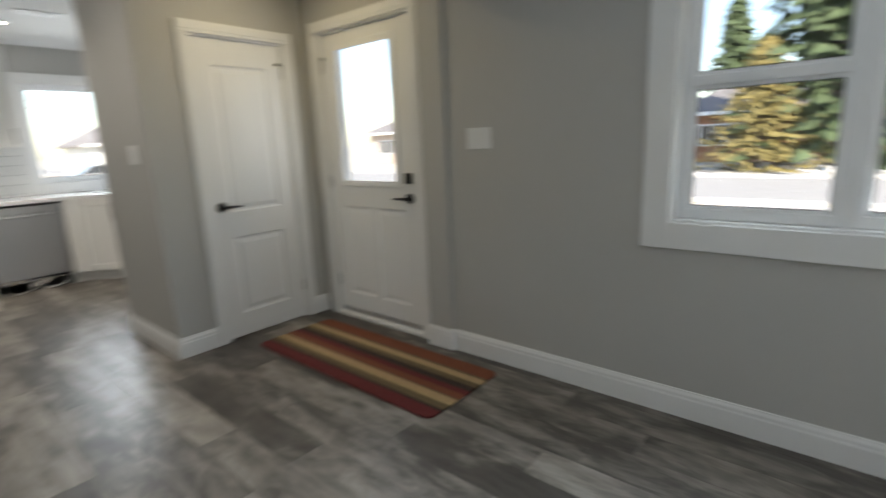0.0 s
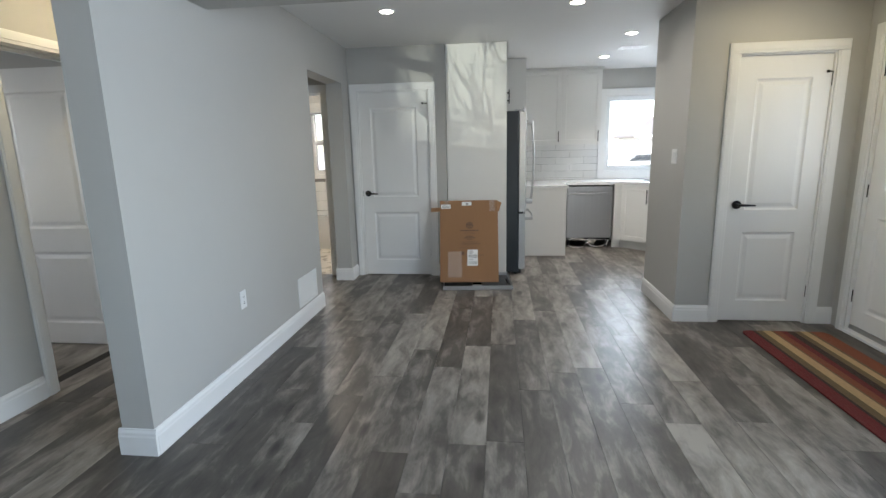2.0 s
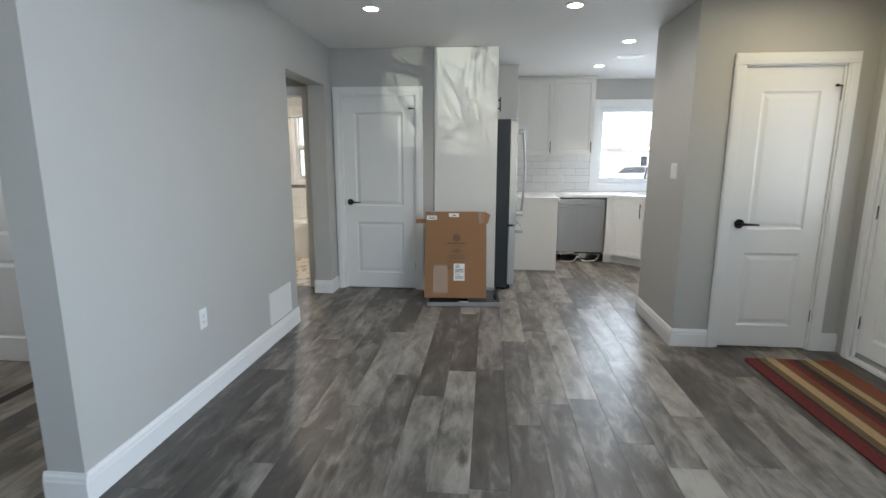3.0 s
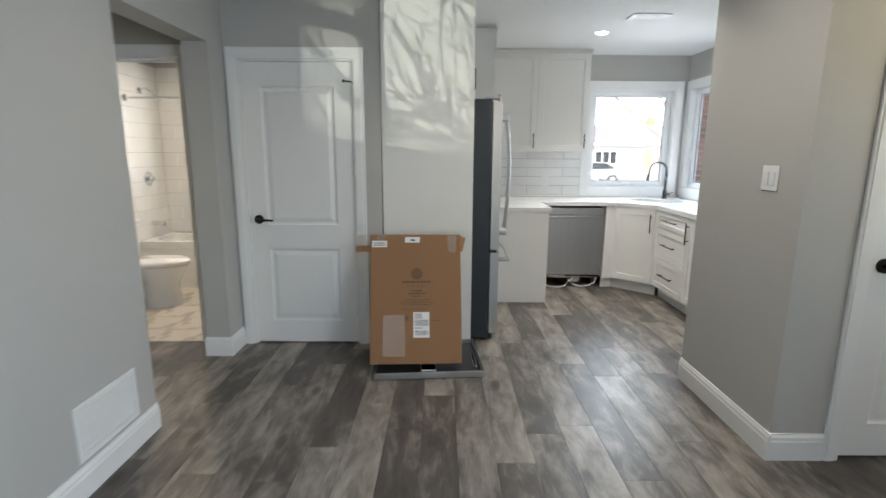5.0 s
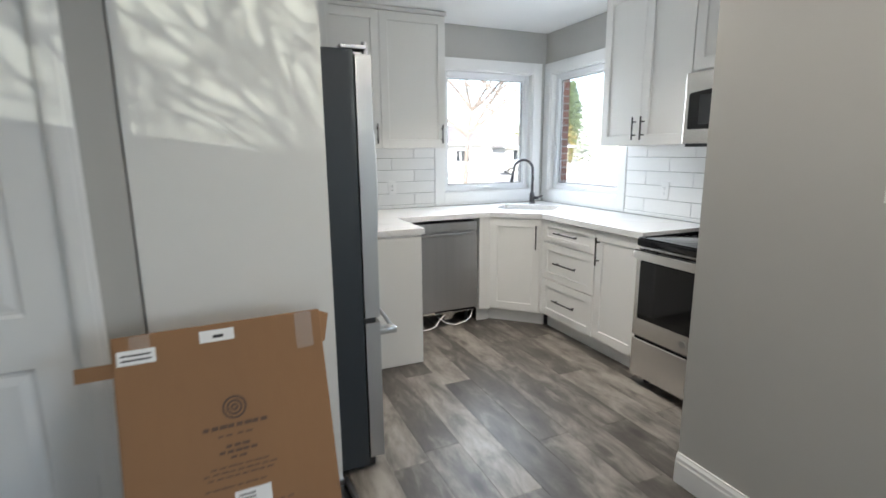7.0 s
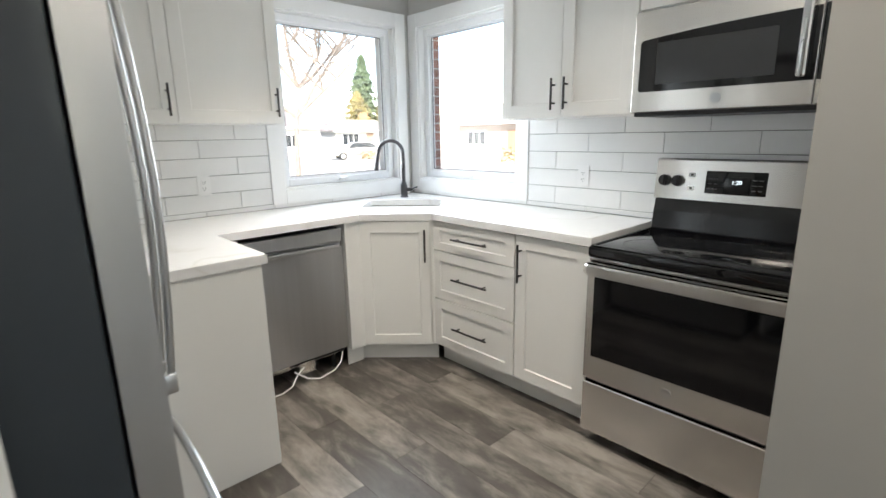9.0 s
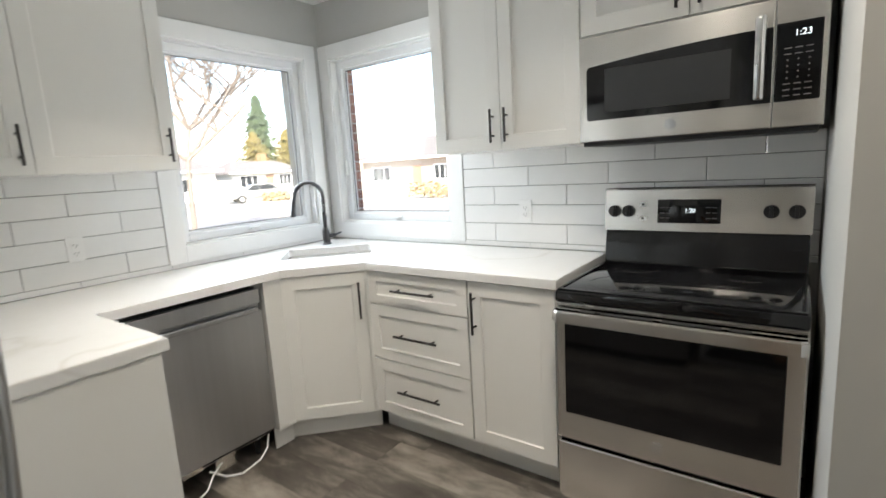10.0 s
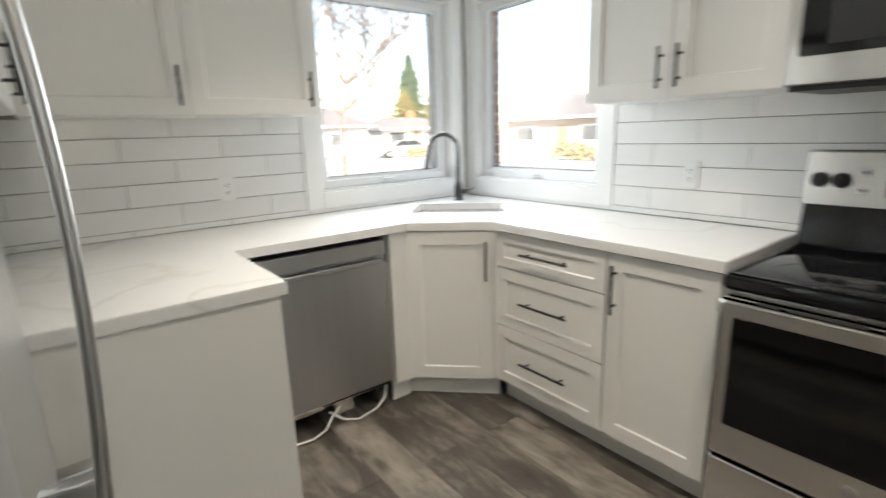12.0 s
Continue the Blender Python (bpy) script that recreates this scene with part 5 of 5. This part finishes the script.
for x, y, a, b in ((-15, 9, 4.5, 2.0), (-18, -2, 5, 3), (-10, 12, 3, 1.2), (8, 11, 5, 1.6), (-36, 8, 6, 4), (-37, -8, 5, 5), (2, 27, 7, 1.6)):
    bm = bmesh.new()
    bmesh.ops.create_icosphere(bm, subdivisions=3, radius=1)
    for v in bm.verts:
        k = 1 + 0.22 * noise.noise(v.co * 2.1 + Vector((x, y, 0)))
        v.co = Vector((v.co.x * a * k, v.co.y * b * k, max(-0.05, v.co.z * 0.20 * k)))
    solid("snow_patch", bm, SNOW, "melting old snow on the lawn", "snow", smooth=True, m=pose(x, y, GZ - 0.02), kind="stuff")


def house(m, w, d, h, wall_mat, label, porch=False, garage=False):
    """A bungalow facing local -y: walls, hipped roof with eaves, windows with frames, door, chimney."""
    t = thing("house", label, "house", m)
    part("wall", box(bmesh.new(), 0, w, 0, d, 0, h), wall_mat, t)
    bm = bmesh.new()
    o = 0.55
    base = [bm.verts.new(c) for c in ((-o, -o, h), (w + o, -o, h), (w + o, d + o, h), (-o, d + o, h))]
    eave = [bm.verts.new((v.co.x, v.co.y, h + 0.16)) for v in base]
    r0, r1 = bm.verts.new((d * 0.30, d / 2, h + 0.16 + d * 0.24)), bm.verts.new((w - d * 0.30, d / 2, h + 0.16 + d * 0.24))
    bm.faces.new(base[::-1])
    for k in range(4):
        bm.faces.new((base[k], base[(k + 1) % 4], eave[(k + 1) % 4], eave[k]))
    bm.faces.new((eave[0], eave[1], r1, r0))
    bm.faces.new((eave[2], eave[3], r0, r1))
    bm.faces.new((eave[1], eave[2], r1))
    bm.faces.new((eave[3], eave[0], r0))
    roof = part("roof", bm, SHINGLE, t)
    part("chimney", box(bmesh.new(), w * 0.62, w * 0.62 + 0.7, d * 0.5, d * 0.5 + 0.7, h + 0.6, h + 0.16 + d * 0.24 + 0.8), FAR_BRICK, roof)
    part("fascia", box(bmesh.new(), -o, w + o, -o - 0.03, -o, h - 0.02, h + 0.18), VINYL, roof)
    for x0, x1 in ((w * 0.10, w * 0.10 + 2.1), (w * 0.66, w * 0.66 + 1.6)):
        win = part("window", box(bmesh.new(), x0 - 0.08, x1 + 0.08, -0.06, -0.001, 0.92, 2.18), VINYL, t)
        for k in range(3):
            a = x0 + (x1 - x0) * k / 3
            part("pane", box(bmesh.new(), a + 0.04, a + (x1 - x0) / 3 - 0.04, -0.068, -0.05, 1.0, 2.1), DARK_GLASS, win)
    part("door", box(bmesh.new(), w * 0.47, w * 0.47 + 0.95, -0.05, -0.001, 0.15, 2.2), RUST_DOOR, t)
    part("porch_step", box(bmesh.new(), w * 0.45, w * 0.45 + 1.6, -1.1, 0, 0, 0.16), CONCRETE, t)
    if garage:
        part("garage_door", panelled(2.6, 2.1, 0.05, [(0.1 + 0.62 * i, 0.6 + 0.62 * i, 0.12 + 0.5 * j, 0.52 + 0.5 * j) for i in range(4) for j in range(4)], [(0.03, 0.02)], both=False), VINYL, t, m=pose(w - 3.0, -0.05, 0.0))
    return t


# one pale grey-brown tone covers the house's siding and brick
PALE_WALL = mat("pale_grey_brown_wall", (0.42, 0.35, 0.30), 0.9, var=0.15, scale=9)
RUST_DOOR = mat("orange_brown_front_door", (0.32, 0.20, 0.13), 0.5)
house(pose(-9.0, 33, GZ, 0, 0, 0), 13, 8, 2.7, FAR_BRICK, "orange brick bungalow across the street")
house(pose(9.0, 32, GZ, 0, 0, 0), 13, 8, 2.7, FAR_BRICK, "orange brick bungalow across the street with a grey roof")
house(pose(-37.0, 33, GZ, 0, 0, 0), 12.5, 8, 2.7, PALE_WALL, "pale grey-brown bungalow across the street with a grey roof", garage=True)
house(pose(-52.0, 29.0, GZ, 0, 0, 90), 8.6, 5.0, 2.4, SIDING, "small pale sided bungalow at the street corner")
house(pose(-49, 13, GZ, 0, 0, 90), 12.5, 8, 2.7, SIDING, "pale bungalow across the side street", garage=True)
house(pose(-45, -15, GZ, 0, 0, 90), 13, 8, 2.7, FAR_BRICK, "brick bungalow across the side street")


def bare_tree(m, height, seed, label, depth=5, spread=0.55, thick=0.030, group="", first=4, taper=0.62):
    """A leafless tree: trunk and forking limbs down to twigs."""
    rnd = random.Random(seed)
    t = thing("bare_tree", label, "tree", m, group=group)
    trunk, limbs = bmesh.new(), bmesh.new()

    def grow(bm, p, d, length, r, level):
        pts, rad = [p], [r]
        for k in range(4):
            d = (d + Vector((rnd.uniform(-1, 1), rnd.uniform(-1, 1), rnd.uniform(-0.4, 0.9))) * 0.16).normalized()
            pts.append(pts[-1] + d * length / 4)
            rad.append(r * (1 - 0.10 * (k + 1)))
        sweep(bm, pts, r, 7 if level < 2 else 4, rad)
        if level < depth:
            for k in range(3 if level else first):
                q = pts[rnd.choice((2, 3, 4) if level else (3, 4))]
                turn = Vector((rnd.uniform(-1, 1), rnd.uniform(-1, 1), rnd.uniform(-0.1, 0.7)))
                grow(limbs, q, (d * (1 - spread) + turn.normalized() * spread).normalized(), length * rnd.uniform(0.58, 0.78), rad[-1] * taper, level + 1)

    grow(trunk, Vector((0, 0, -0.05)), Vector((0, 0, 1)), height * 0.32, height * thick, 0)
    part("trunk", trunk, BARK, t, smooth=True)
    part("limbs", limbs, BARK, t, smooth=True)
    return t


def conifer(m, height, width, seed, material, label):
    """A conifer: trunk and drooping boughs of many small needle tufts."""
    rnd = random.Random(seed)
    t = thing("conifer", label, "tree", m)
    part("trunk", sweep(bmesh.new(), [(0, 0, -0.05), (0.05, 0, height * 0.5), (0, 0, height * 0.96)], 0.1, 8, [0.022 * height, 0.014 * height, 0.004 * height]), BARK, t)
    vs, fs = [], []
    for k in range(2400):
        u = rnd.random() ** 0.8
        z = height * (0.06 + 0.94 * u)
        reach = width * (1 - u) ** 0.8 * rnd.uniform(0.12, 1.12) * (0.55 + 0.45 * ((z * 0.9 + 0.3 * math.sin(k)) % 1.0)) + 0.05
        a = rnd.uniform(0, math.tau) + 0.4 * math.sin(z * 3)
        c = Vector((reach * math.cos(a), reach * math.sin(a), z - reach * 0.28))
        s = height * rnd.uniform(0.010, 0.034)
        out = Vector((math.cos(a), math.sin(a), -0.35))
        side = Vector((-math.sin(a), math.cos(a), rnd.uniform(-0.3, 0.3)))
        i = len(vs)
        vs += [c - side * s, c + out * s * 1.5, c + side * s, c + Vector((0, 0, s * 0.8))]
        fs += [(i, i + 1, i + 3), (i + 1, i + 2, i + 3), (i, i + 2, i + 1)]
    me = bpy.data.meshes.new("crown")
    me.from_pydata(vs, [], fs)
    me.materials.append(material)
    ob = new("crown", me)
    ob.parent = t
    return t


def hedge(m, w, d, h, seed):
    rnd = random.Random(seed)
    vs, fs = [], []
    for k in range(900):
        c = Vector((rnd.uniform(0, w), rnd.uniform(0, d), h * rnd.random() ** 0.6 * (0.75 + 0.25 * math.sin(k))))
        q = Vector((rnd.uniform(-1, 1), rnd.uniform(-1, 1), rnd.uniform(-1, 1))).normalized()
        e = q.orthogonal().normalized()
        s = rnd.uniform(0.05, 0.14)
        i = len(vs)
        vs += [c - q * s, c + e * s, c + q * s, c - e * s]
        fs.append((i, i + 1, i + 2, i + 3))
    me = bpy.data.meshes.new("hedge")
    me.from_pydata(vs, [], fs)
    me.materials.append(HEDGE)
    ob = new("hedge", me)
    ob.matrix_world = m
    return tagged(ob, "tan winter hedge by the street", "hedge", kind="stuff")


bare_tree(pose(-16.2, 6.2, GZ), 10.5, 3, "large leafless tree on the front lawn", spread=0.58, thick=0.0075, depth=5, first=7, taper=1.12)
bare_tree(pose(-20.0, 3.0, GZ), 8.0, 8, "leafless tree beside the side street", spread=0.6, thick=0.008, depth=6, taper=0.84)
bare_tree(pose(-22, 27, GZ), 9.0, 12, "leafless tree across the street", spread=0.6, thick=0.009, depth=6, taper=0.84)
# unseen trees, tilted into the spot lamp's beam to throw twig shadows indoors
for x, y, sd in ((4.9, 6.0, 21), (5.9, 5.7, 34), (6.6, 6.6, 55)):
    bare_tree(pose(x, y, GZ, 34), 2.5, sd, "small leafless tree added out of view to cast branch shadows", depth=5, spread=0.46, thick=0.0030, taper=1.22, first=6, group="leafless garden trees")
for x, y, h, w, s, mt, lb in ((-75, 48.5, 14.5, 4.2, 1, PINE, "tall dark spruce behind the houses"), (-77, 57.5, 14.0, 4.6, 2, PINE, "tall dark spruce behind the houses"), (-70, 44.0, 8.5, 5.2, 3, CEDAR, "golden green cedar behind the houses"), (-71, 50.5, 9.0, 5.0, 4, CEDAR, "golden green cedar behind the houses"),
                           (-1.2, 27.5, 14, 4.6, 5, PINE, "big spruce on the lawn across the street"), (-3.6, 26.0, 5.6, 3.4, 6, CEDAR, "golden green cedar across the street"), (5.2, 29, 12, 3.2, 7, PINE, "big spruce on the lawn across the street"), (-8.5, 46, 12, 3.2, 9, PINE, "dark spruce behind the houses")):
    conifer(pose(x, y, GZ), h, w, s, mt, lb)
hedge(pose(-25, 24.6, GZ), 7, 1.0, 1.1, 1)
hedge(pose(-14, 24.8, GZ), 4, 0.9, 0.9, 2)
hedge(pose(-34, 2.5, GZ, 0, 0, 90), 6, 1.0, 0.9, 3)
hedge(pose(-37.5, 22.6, GZ, 0, 0, 60), 2.0, 1.0, 0.8, 4)


def car(m, label, paint):
    t = thing("parked_car", label, "car", m)
    side = [(-2.15, 0.35), (-2.2, 0.62), (-2.05, 0.80), (-1.05, 0.92), (-0.45, 1.38), (0.95, 1.42), (1.75, 0.98), (2.15, 0.90), (2.22, 0.55), (2.15, 0.32)]
    bm = merge(bmesh.new(), prism(bmesh.new(), side, -0.85, 0.85), pose(0, 0, 0, 90))
    bmesh.ops.bevel(bm, geom=[e for e in bm.edges if e.calc_face_angle(0) > 1.2], offset=0.09, segments=2, affect="EDGES")
    part("body", bm, paint, t, smooth=True)
    glass = [(-0.92, 0.95), (-0.44, 1.33), (0.90, 1.36), (1.55, 1.0)]
    part("window", merge(bmesh.new(), prism(bmesh.new(), glass, -0.856, 0.856), pose(0, 0, 0, 90)), DARK_GLASS, t)
    for x in (-1.35, 1.4):
        for y in (-0.82, 0.82):
            w = part("wheel", cyl(bmesh.new(), (x, y - 0.1, 0.32), (x, y + 0.1, 0.32), 0.32, 24), RUBBER, t)
            part("rim", cyl(bmesh.new(), (x, y - 0.105, 0.32), (x, y + 0.105, 0.32), 0.19, 18), STEEL, w)
    return t


SILVER = mat("silver_car_paint", (0.45, 0.46, 0.47), 0.25, 0.6, var=0.04, coat=0.5)
car(pose(-39.5, 23.4, GZ, 0, 0, 70), "silver parked car by the pale house", SILVER)
car(pose(-33.3, 9.0, GZ, 0, 0, 90), "silver parked car at the kerb", SILVER)
# unseen car, added only to give the outdoor spot lamp a source
car(pose(14.6, 11.4, GZ, 0, 0, 30), "silver parked car added out of view behind the reflected-light lamp", SILVER)

# the house's own brick skin, seen at the window reveals, and its eaves
wall("wall_outer_north", "x", -7.15, 3.75, 2.56, 2.66, GZ - 0.1, 2.4, [(-6.80, -5.795, 0.98, 2.15), (-3.13, -2.11, -0.6, 2.2), (-0.65, 1.94, 0.88, 2.18)], MORTAR)
wall("wall_outer_west", "y", -6.0, 2.56, -7.15, -7.00, GZ - 0.1, 2.4, [(-3.12, -2.44, 1.02, 2.11), (1.31, 2.315, 0.98, 2.15)], MORTAR)
wall("wall_outer_east", "y", -6.0, 2.66, 3.61, 3.75, GZ - 0.1, 2.4, [(-0.70, 1.10, 0.9, 2.18)], MORTAR)
wall("wall_outer_south", "x", -7.15, 3.75, -6.0, -5.86, GZ - 0.1, 2.4, [(-1.84, -0.56, 0.91, 2.09)], MORTAR)
for nm in ("wall_outer_north", "wall_outer_west", "wall_outer_east", "wall_outer_south"):
    tagged(bpy.data.objects[nm], "red brick outer wall of the house")
solid("eaves", prism(bmesh.new(), [(-7.75, -6.5), (4.3, -6.5), (4.3, 3.2), (-7.75, 3.2)], 2.41, 2.44, [[(-7.155, -6.005), (3.755, -6.005), (3.755, 2.665), (-7.155, 2.665)]]), VINYL, "white soffit boards under the eaves", "eaves", kind="structure")
bm = bmesh.new()
vs = [bm.verts.new(c) for c in ((-7.85, -6.6, 2.66), (4.4, -6.6, 2.66), (4.4, 3.3, 2.66), (-7.85, 3.3, 2.66), (-4.5, -1.6, 4.3), (1.0, -1.6, 4.3))]
for f in ((0, 1, 5, 4), (2, 3, 4, 5), (1, 2, 5), (3, 0, 4), (3, 2, 1, 0)):
    bm.faces.new([vs[k] for k in f])
solid("roof", bm, SHINGLE, "grey shingled hip roof of the house", "roof", kind="structure")

# ---- floors and tiles, piece by piece ----
floor = solid("floor", box(bmesh.new(), -6.86, 3.40, -5.6, 2.56, -0.08, -0.004), SUBFLOOR, "grey-brown vinyl plank floor", "floor", kind="structure")
PWID, PLEN = 0.182, 1.22
plank_cache = {}


def plank_mesh(length, width):
    key = (round(length, 3), round(width, 3))
    if key not in plank_cache:
        bm = bmesh.new()
        b, t = 0.0011, 0.0014
        o = [(0.0003, 0.0003), (length - 0.0003, 0.0003), (length - 0.0003, width - 0.0003), (0.0003, width - 0.0003)]
        i = [(b, b), (length - b, b), (length - b, width - b), (b, width - b)]
        lo = [bm.verts.new((x, y, -0.004)) for x, y in o]
        mi = [bm.verts.new((x, y, -t)) for x, y in o]
        hi = [bm.verts.new((x, y, 0)) for x, y in i]
        for p, q in ((lo, mi), (mi, hi)):
            for k in range(4):
                bm.faces.new((p[k], p[(k + 1) % 4], q[(k + 1) % 4], q[k]))
        bm.faces.new(hi)
        plank_cache[key] = mesh_of("plank", bm, PLANK)
    return plank_cache[key]


rnd = random.Random(5)
y0 = -2.97
while y0 < 2.39:
    x = -6.84 - rnd.uniform(0.0, PLEN)
    w = min(PWID, 2.40 - y0)
    end = 3.38
    while x < end:
        a, b = max(x, -6.845), min(x + PLEN, end)
        if b - a > 0.03 and not (y0 < -2.05 and b < -4.66) and not (y0 + w < -0.80 and b < -4.78):
            if y0 < -0.80 and a < -4.70:
                a = -4.70
            if b - a > 0.03:
                ob = new("plank", plank_mesh(b - a, w))
                ob.location = (a, y0, 0)
                ob.parent = floor
        x += PLEN
    y0 += PWID
bm = bmesh.new()
for k in range(14):
    for j in range(3):
        box(bm, -3.2 + j * 1.15, -3.2 + j * 1.15 + 1.148, -5.6 + k * PWID, -5.6 + (k + 1) * PWID - 0.0012, -0.004, -0.0003)
part("bedroom_planks", bm, PLANK, floor)["kind"] = "stuff"

bfloor = solid("floor_bathroom", box(bmesh.new(), -6.75, -4.66, -3.45, -1.88, -0.003, 0.0), GROUT, "beige ceramic tile bathroom floor", "floor", kind="structure")
TS = 0.305
for i in range(7):
    for j in range(6):
        xa, ya = -6.745 + i * TS, -3.445 + j * TS
        wx, wy = min(TS, -4.662 - xa) - 0.005, min(TS, -1.885 - ya) - 0.005
        if wx > 0.02 and wy > 0.02:
            ob = new("tile", mesh_of("tile", box(bmesh.new(), 0, wx, 0, wy, 0, 0.005, 0.001), BATH_TILE))
            ob.location = (xa, ya, 0.0)
            ob.parent = bfloor

TL, TH = 0.413, 0.1005
tile_cache = {}


def tile_at(parent, along, start, end, z0, z1, fixed):
    """One backsplash tile between two joints, on a wall along x (fixed y) or along y (fixed x)."""
    l, h = end - start - 0.0028, z1 - z0 - 0.0028
    if l < 0.012 or h < 0.012:
        return
    key = (along, round(l, 3), round(h, 3))
    if key not in tile_cache:
        bm = bmesh.new()
        b, t = 0.0022, 0.008
        pts = [(0, 0), (l, 0), (l, h), (0, h)]
        inn = [(b, b), (l - b, b), (l - b, h - b), (b, h - b)]
        lo = [bm.verts.new((x, 0, z)) for x, z in pts]
        mi = [bm.verts.new((x, -t + 0.0016, z)) for x, z in pts]
        hi = [bm.verts.new((x, -t, z)) for x, z in inn]
        for p, q in ((lo, mi), (mi, hi)):
            for k in range(4):
                bm.faces.new((p[k], p[(k + 1) % 4], q[(k + 1) % 4], q[k]))
        bm.faces.new(hi)
        tile_cache[key] = mesh_of("tile", bm, TILE)
    ob = new("tile", tile_cache[key])
    ob.matrix_world = pose(start + 0.0014, fixed, z0 + 0.0014) if along == "x" else pose(fixed, start + 0.0014, z0 + 0.0014, 0, 0, 90)
    ob.parent = parent


def backsplash(name, along, fixed, a0, a1, phase, hole, z_top):
    """Running-bond wall tiles from the worktop to the wall cabinets, left out where the window casing stands."""
    bed = bmesh.new()
    for q, w, z0, z1 in ((a0, a1, CT, hole[2]), (a0, hole[0], hole[2], z_top), (hole[1], a1, hole[2], z_top)):
        if w - q > 0.01:
            box(bed, *((q, w, fixed - 0.0045, fixed - 0.0005) if along == "x" else (fixed + 0.0005, fixed + 0.0045, q, w)), z0, z1)
    wob = solid(name, bed, GROUT, "white subway tile backsplash in running bond", "backsplash", kind="structure")
    rows = [(CT + 0.001, 0.951)] + [(0.951 + TH * k, min(0.951 + TH * (k + 1), z_top)) for k in range(8) if 0.951 + TH * k < z_top - 0.01]
    for r, (z0, z1) in enumerate(rows):
        p = phase + (TL / 2 if r % 2 == 0 else 0.0)
        k = math.floor((a0 - p) / TL)
        while p + k * TL < a1:
            s, e = max(a0, p + k * TL), min(a1, p + (k + 1) * TL)
            k += 1
            spans = [(s, e)]
            if hole and z1 > hole[2] + 0.02:
                spans = [(s, min(e, hole[0])), (max(s, hole[1]), e)]
            for q, w in spans:
                if w - q > 0.012:
                    tile_at(wob, along, q, w, z0, z1, fixed - 0.004 if along == "x" else fixed + 0.004)
    return wob


backsplash("backsplash_north", "x", 2.42, -6.845, -4.110, -5.332 + TL * 0.5, (-6.86, -5.738, 0.942), 1.437)
backsplash("backsplash_west", "y", -6.86, -0.175, 2.40, 0.855 + TL * 0.5, (1.257, 2.40, 0.942), 1.437)

# shower wall tiles
for name, along, fixed, a0, a1 in (("shower_tiles_south", "x", -3.45, -6.74, -6.03), ("shower_tiles_west", "y", -6.75, -3.44, -1.89)):
    if along == "x":
        wob = solid(name, box(bmesh.new(), a0, a1, fixed + 0.0005, fixed + 0.002, 0.50, 2.2), GROUT, "white glazed shower wall tiles", "wall tiles", kind="structure")
    else:
        bed = box(bmesh.new(), fixed + 0.0005, fixed + 0.002, a0, a1, 0.50, 0.998)
        box(bed, fixed + 0.0005, fixed + 0.002, a0, -3.142, 0.998, 2.2)
        box(bed, fixed + 0.0005, fixed + 0.002, -2.418, a1, 0.998, 2.2)
        wob = solid(name, bed, GROUT, "white glazed shower wall tiles", "wall tiles", kind="structure")
    bm = bmesh.new()
    r, z = 0, 0.502
    while z < 2.19:
        s = a0 - (0.15 if r % 2 else 0.0)
        while s < a1:
            q, w = max(s, a0), min(s + 0.30, a1)
            spans = [(q, w)]
            if along == "y" and 0.95 < z < 2.0:
                spans = [(q, min(w, -3.142)), (max(q, -2.418), w)]
            for q, w in spans:
                if w - q < 0.01:
                    continue
                if along == "x":
                    box(bm, q + 0.001, w - 0.001, fixed + 0.002, fixed + 0.008, z + 0.001, z + 0.149)
                else:
                    box(bm, fixed + 0.002, fixed + 0.008, q + 0.001, w - 0.001, z + 0.001, z + 0.149)
            s += 0.30
        z += 0.15
        r += 1
    part("glazed_tiles", bm, TILE, wob)["kind"] = "stuff"

# bricks at the reveal beside the north kitchen window
bw = bpy.data.objects["wall_outer_north"]
bmesh_brick = mesh_of("brick", box(bmesh.new(), 0, 0.20, 0, 0.09, 0, 0.057, 0.003), BRICK)
for k in range(17):
    for s in range(2):
        ob = new("brick", bmesh_brick)
        ob.location = (-6.80 - 0.208 * s - (0.10 if k % 2 and s else 0) - 0.195, 2.567, 0.98 + 0.0675 * k)
        ob.parent = bw
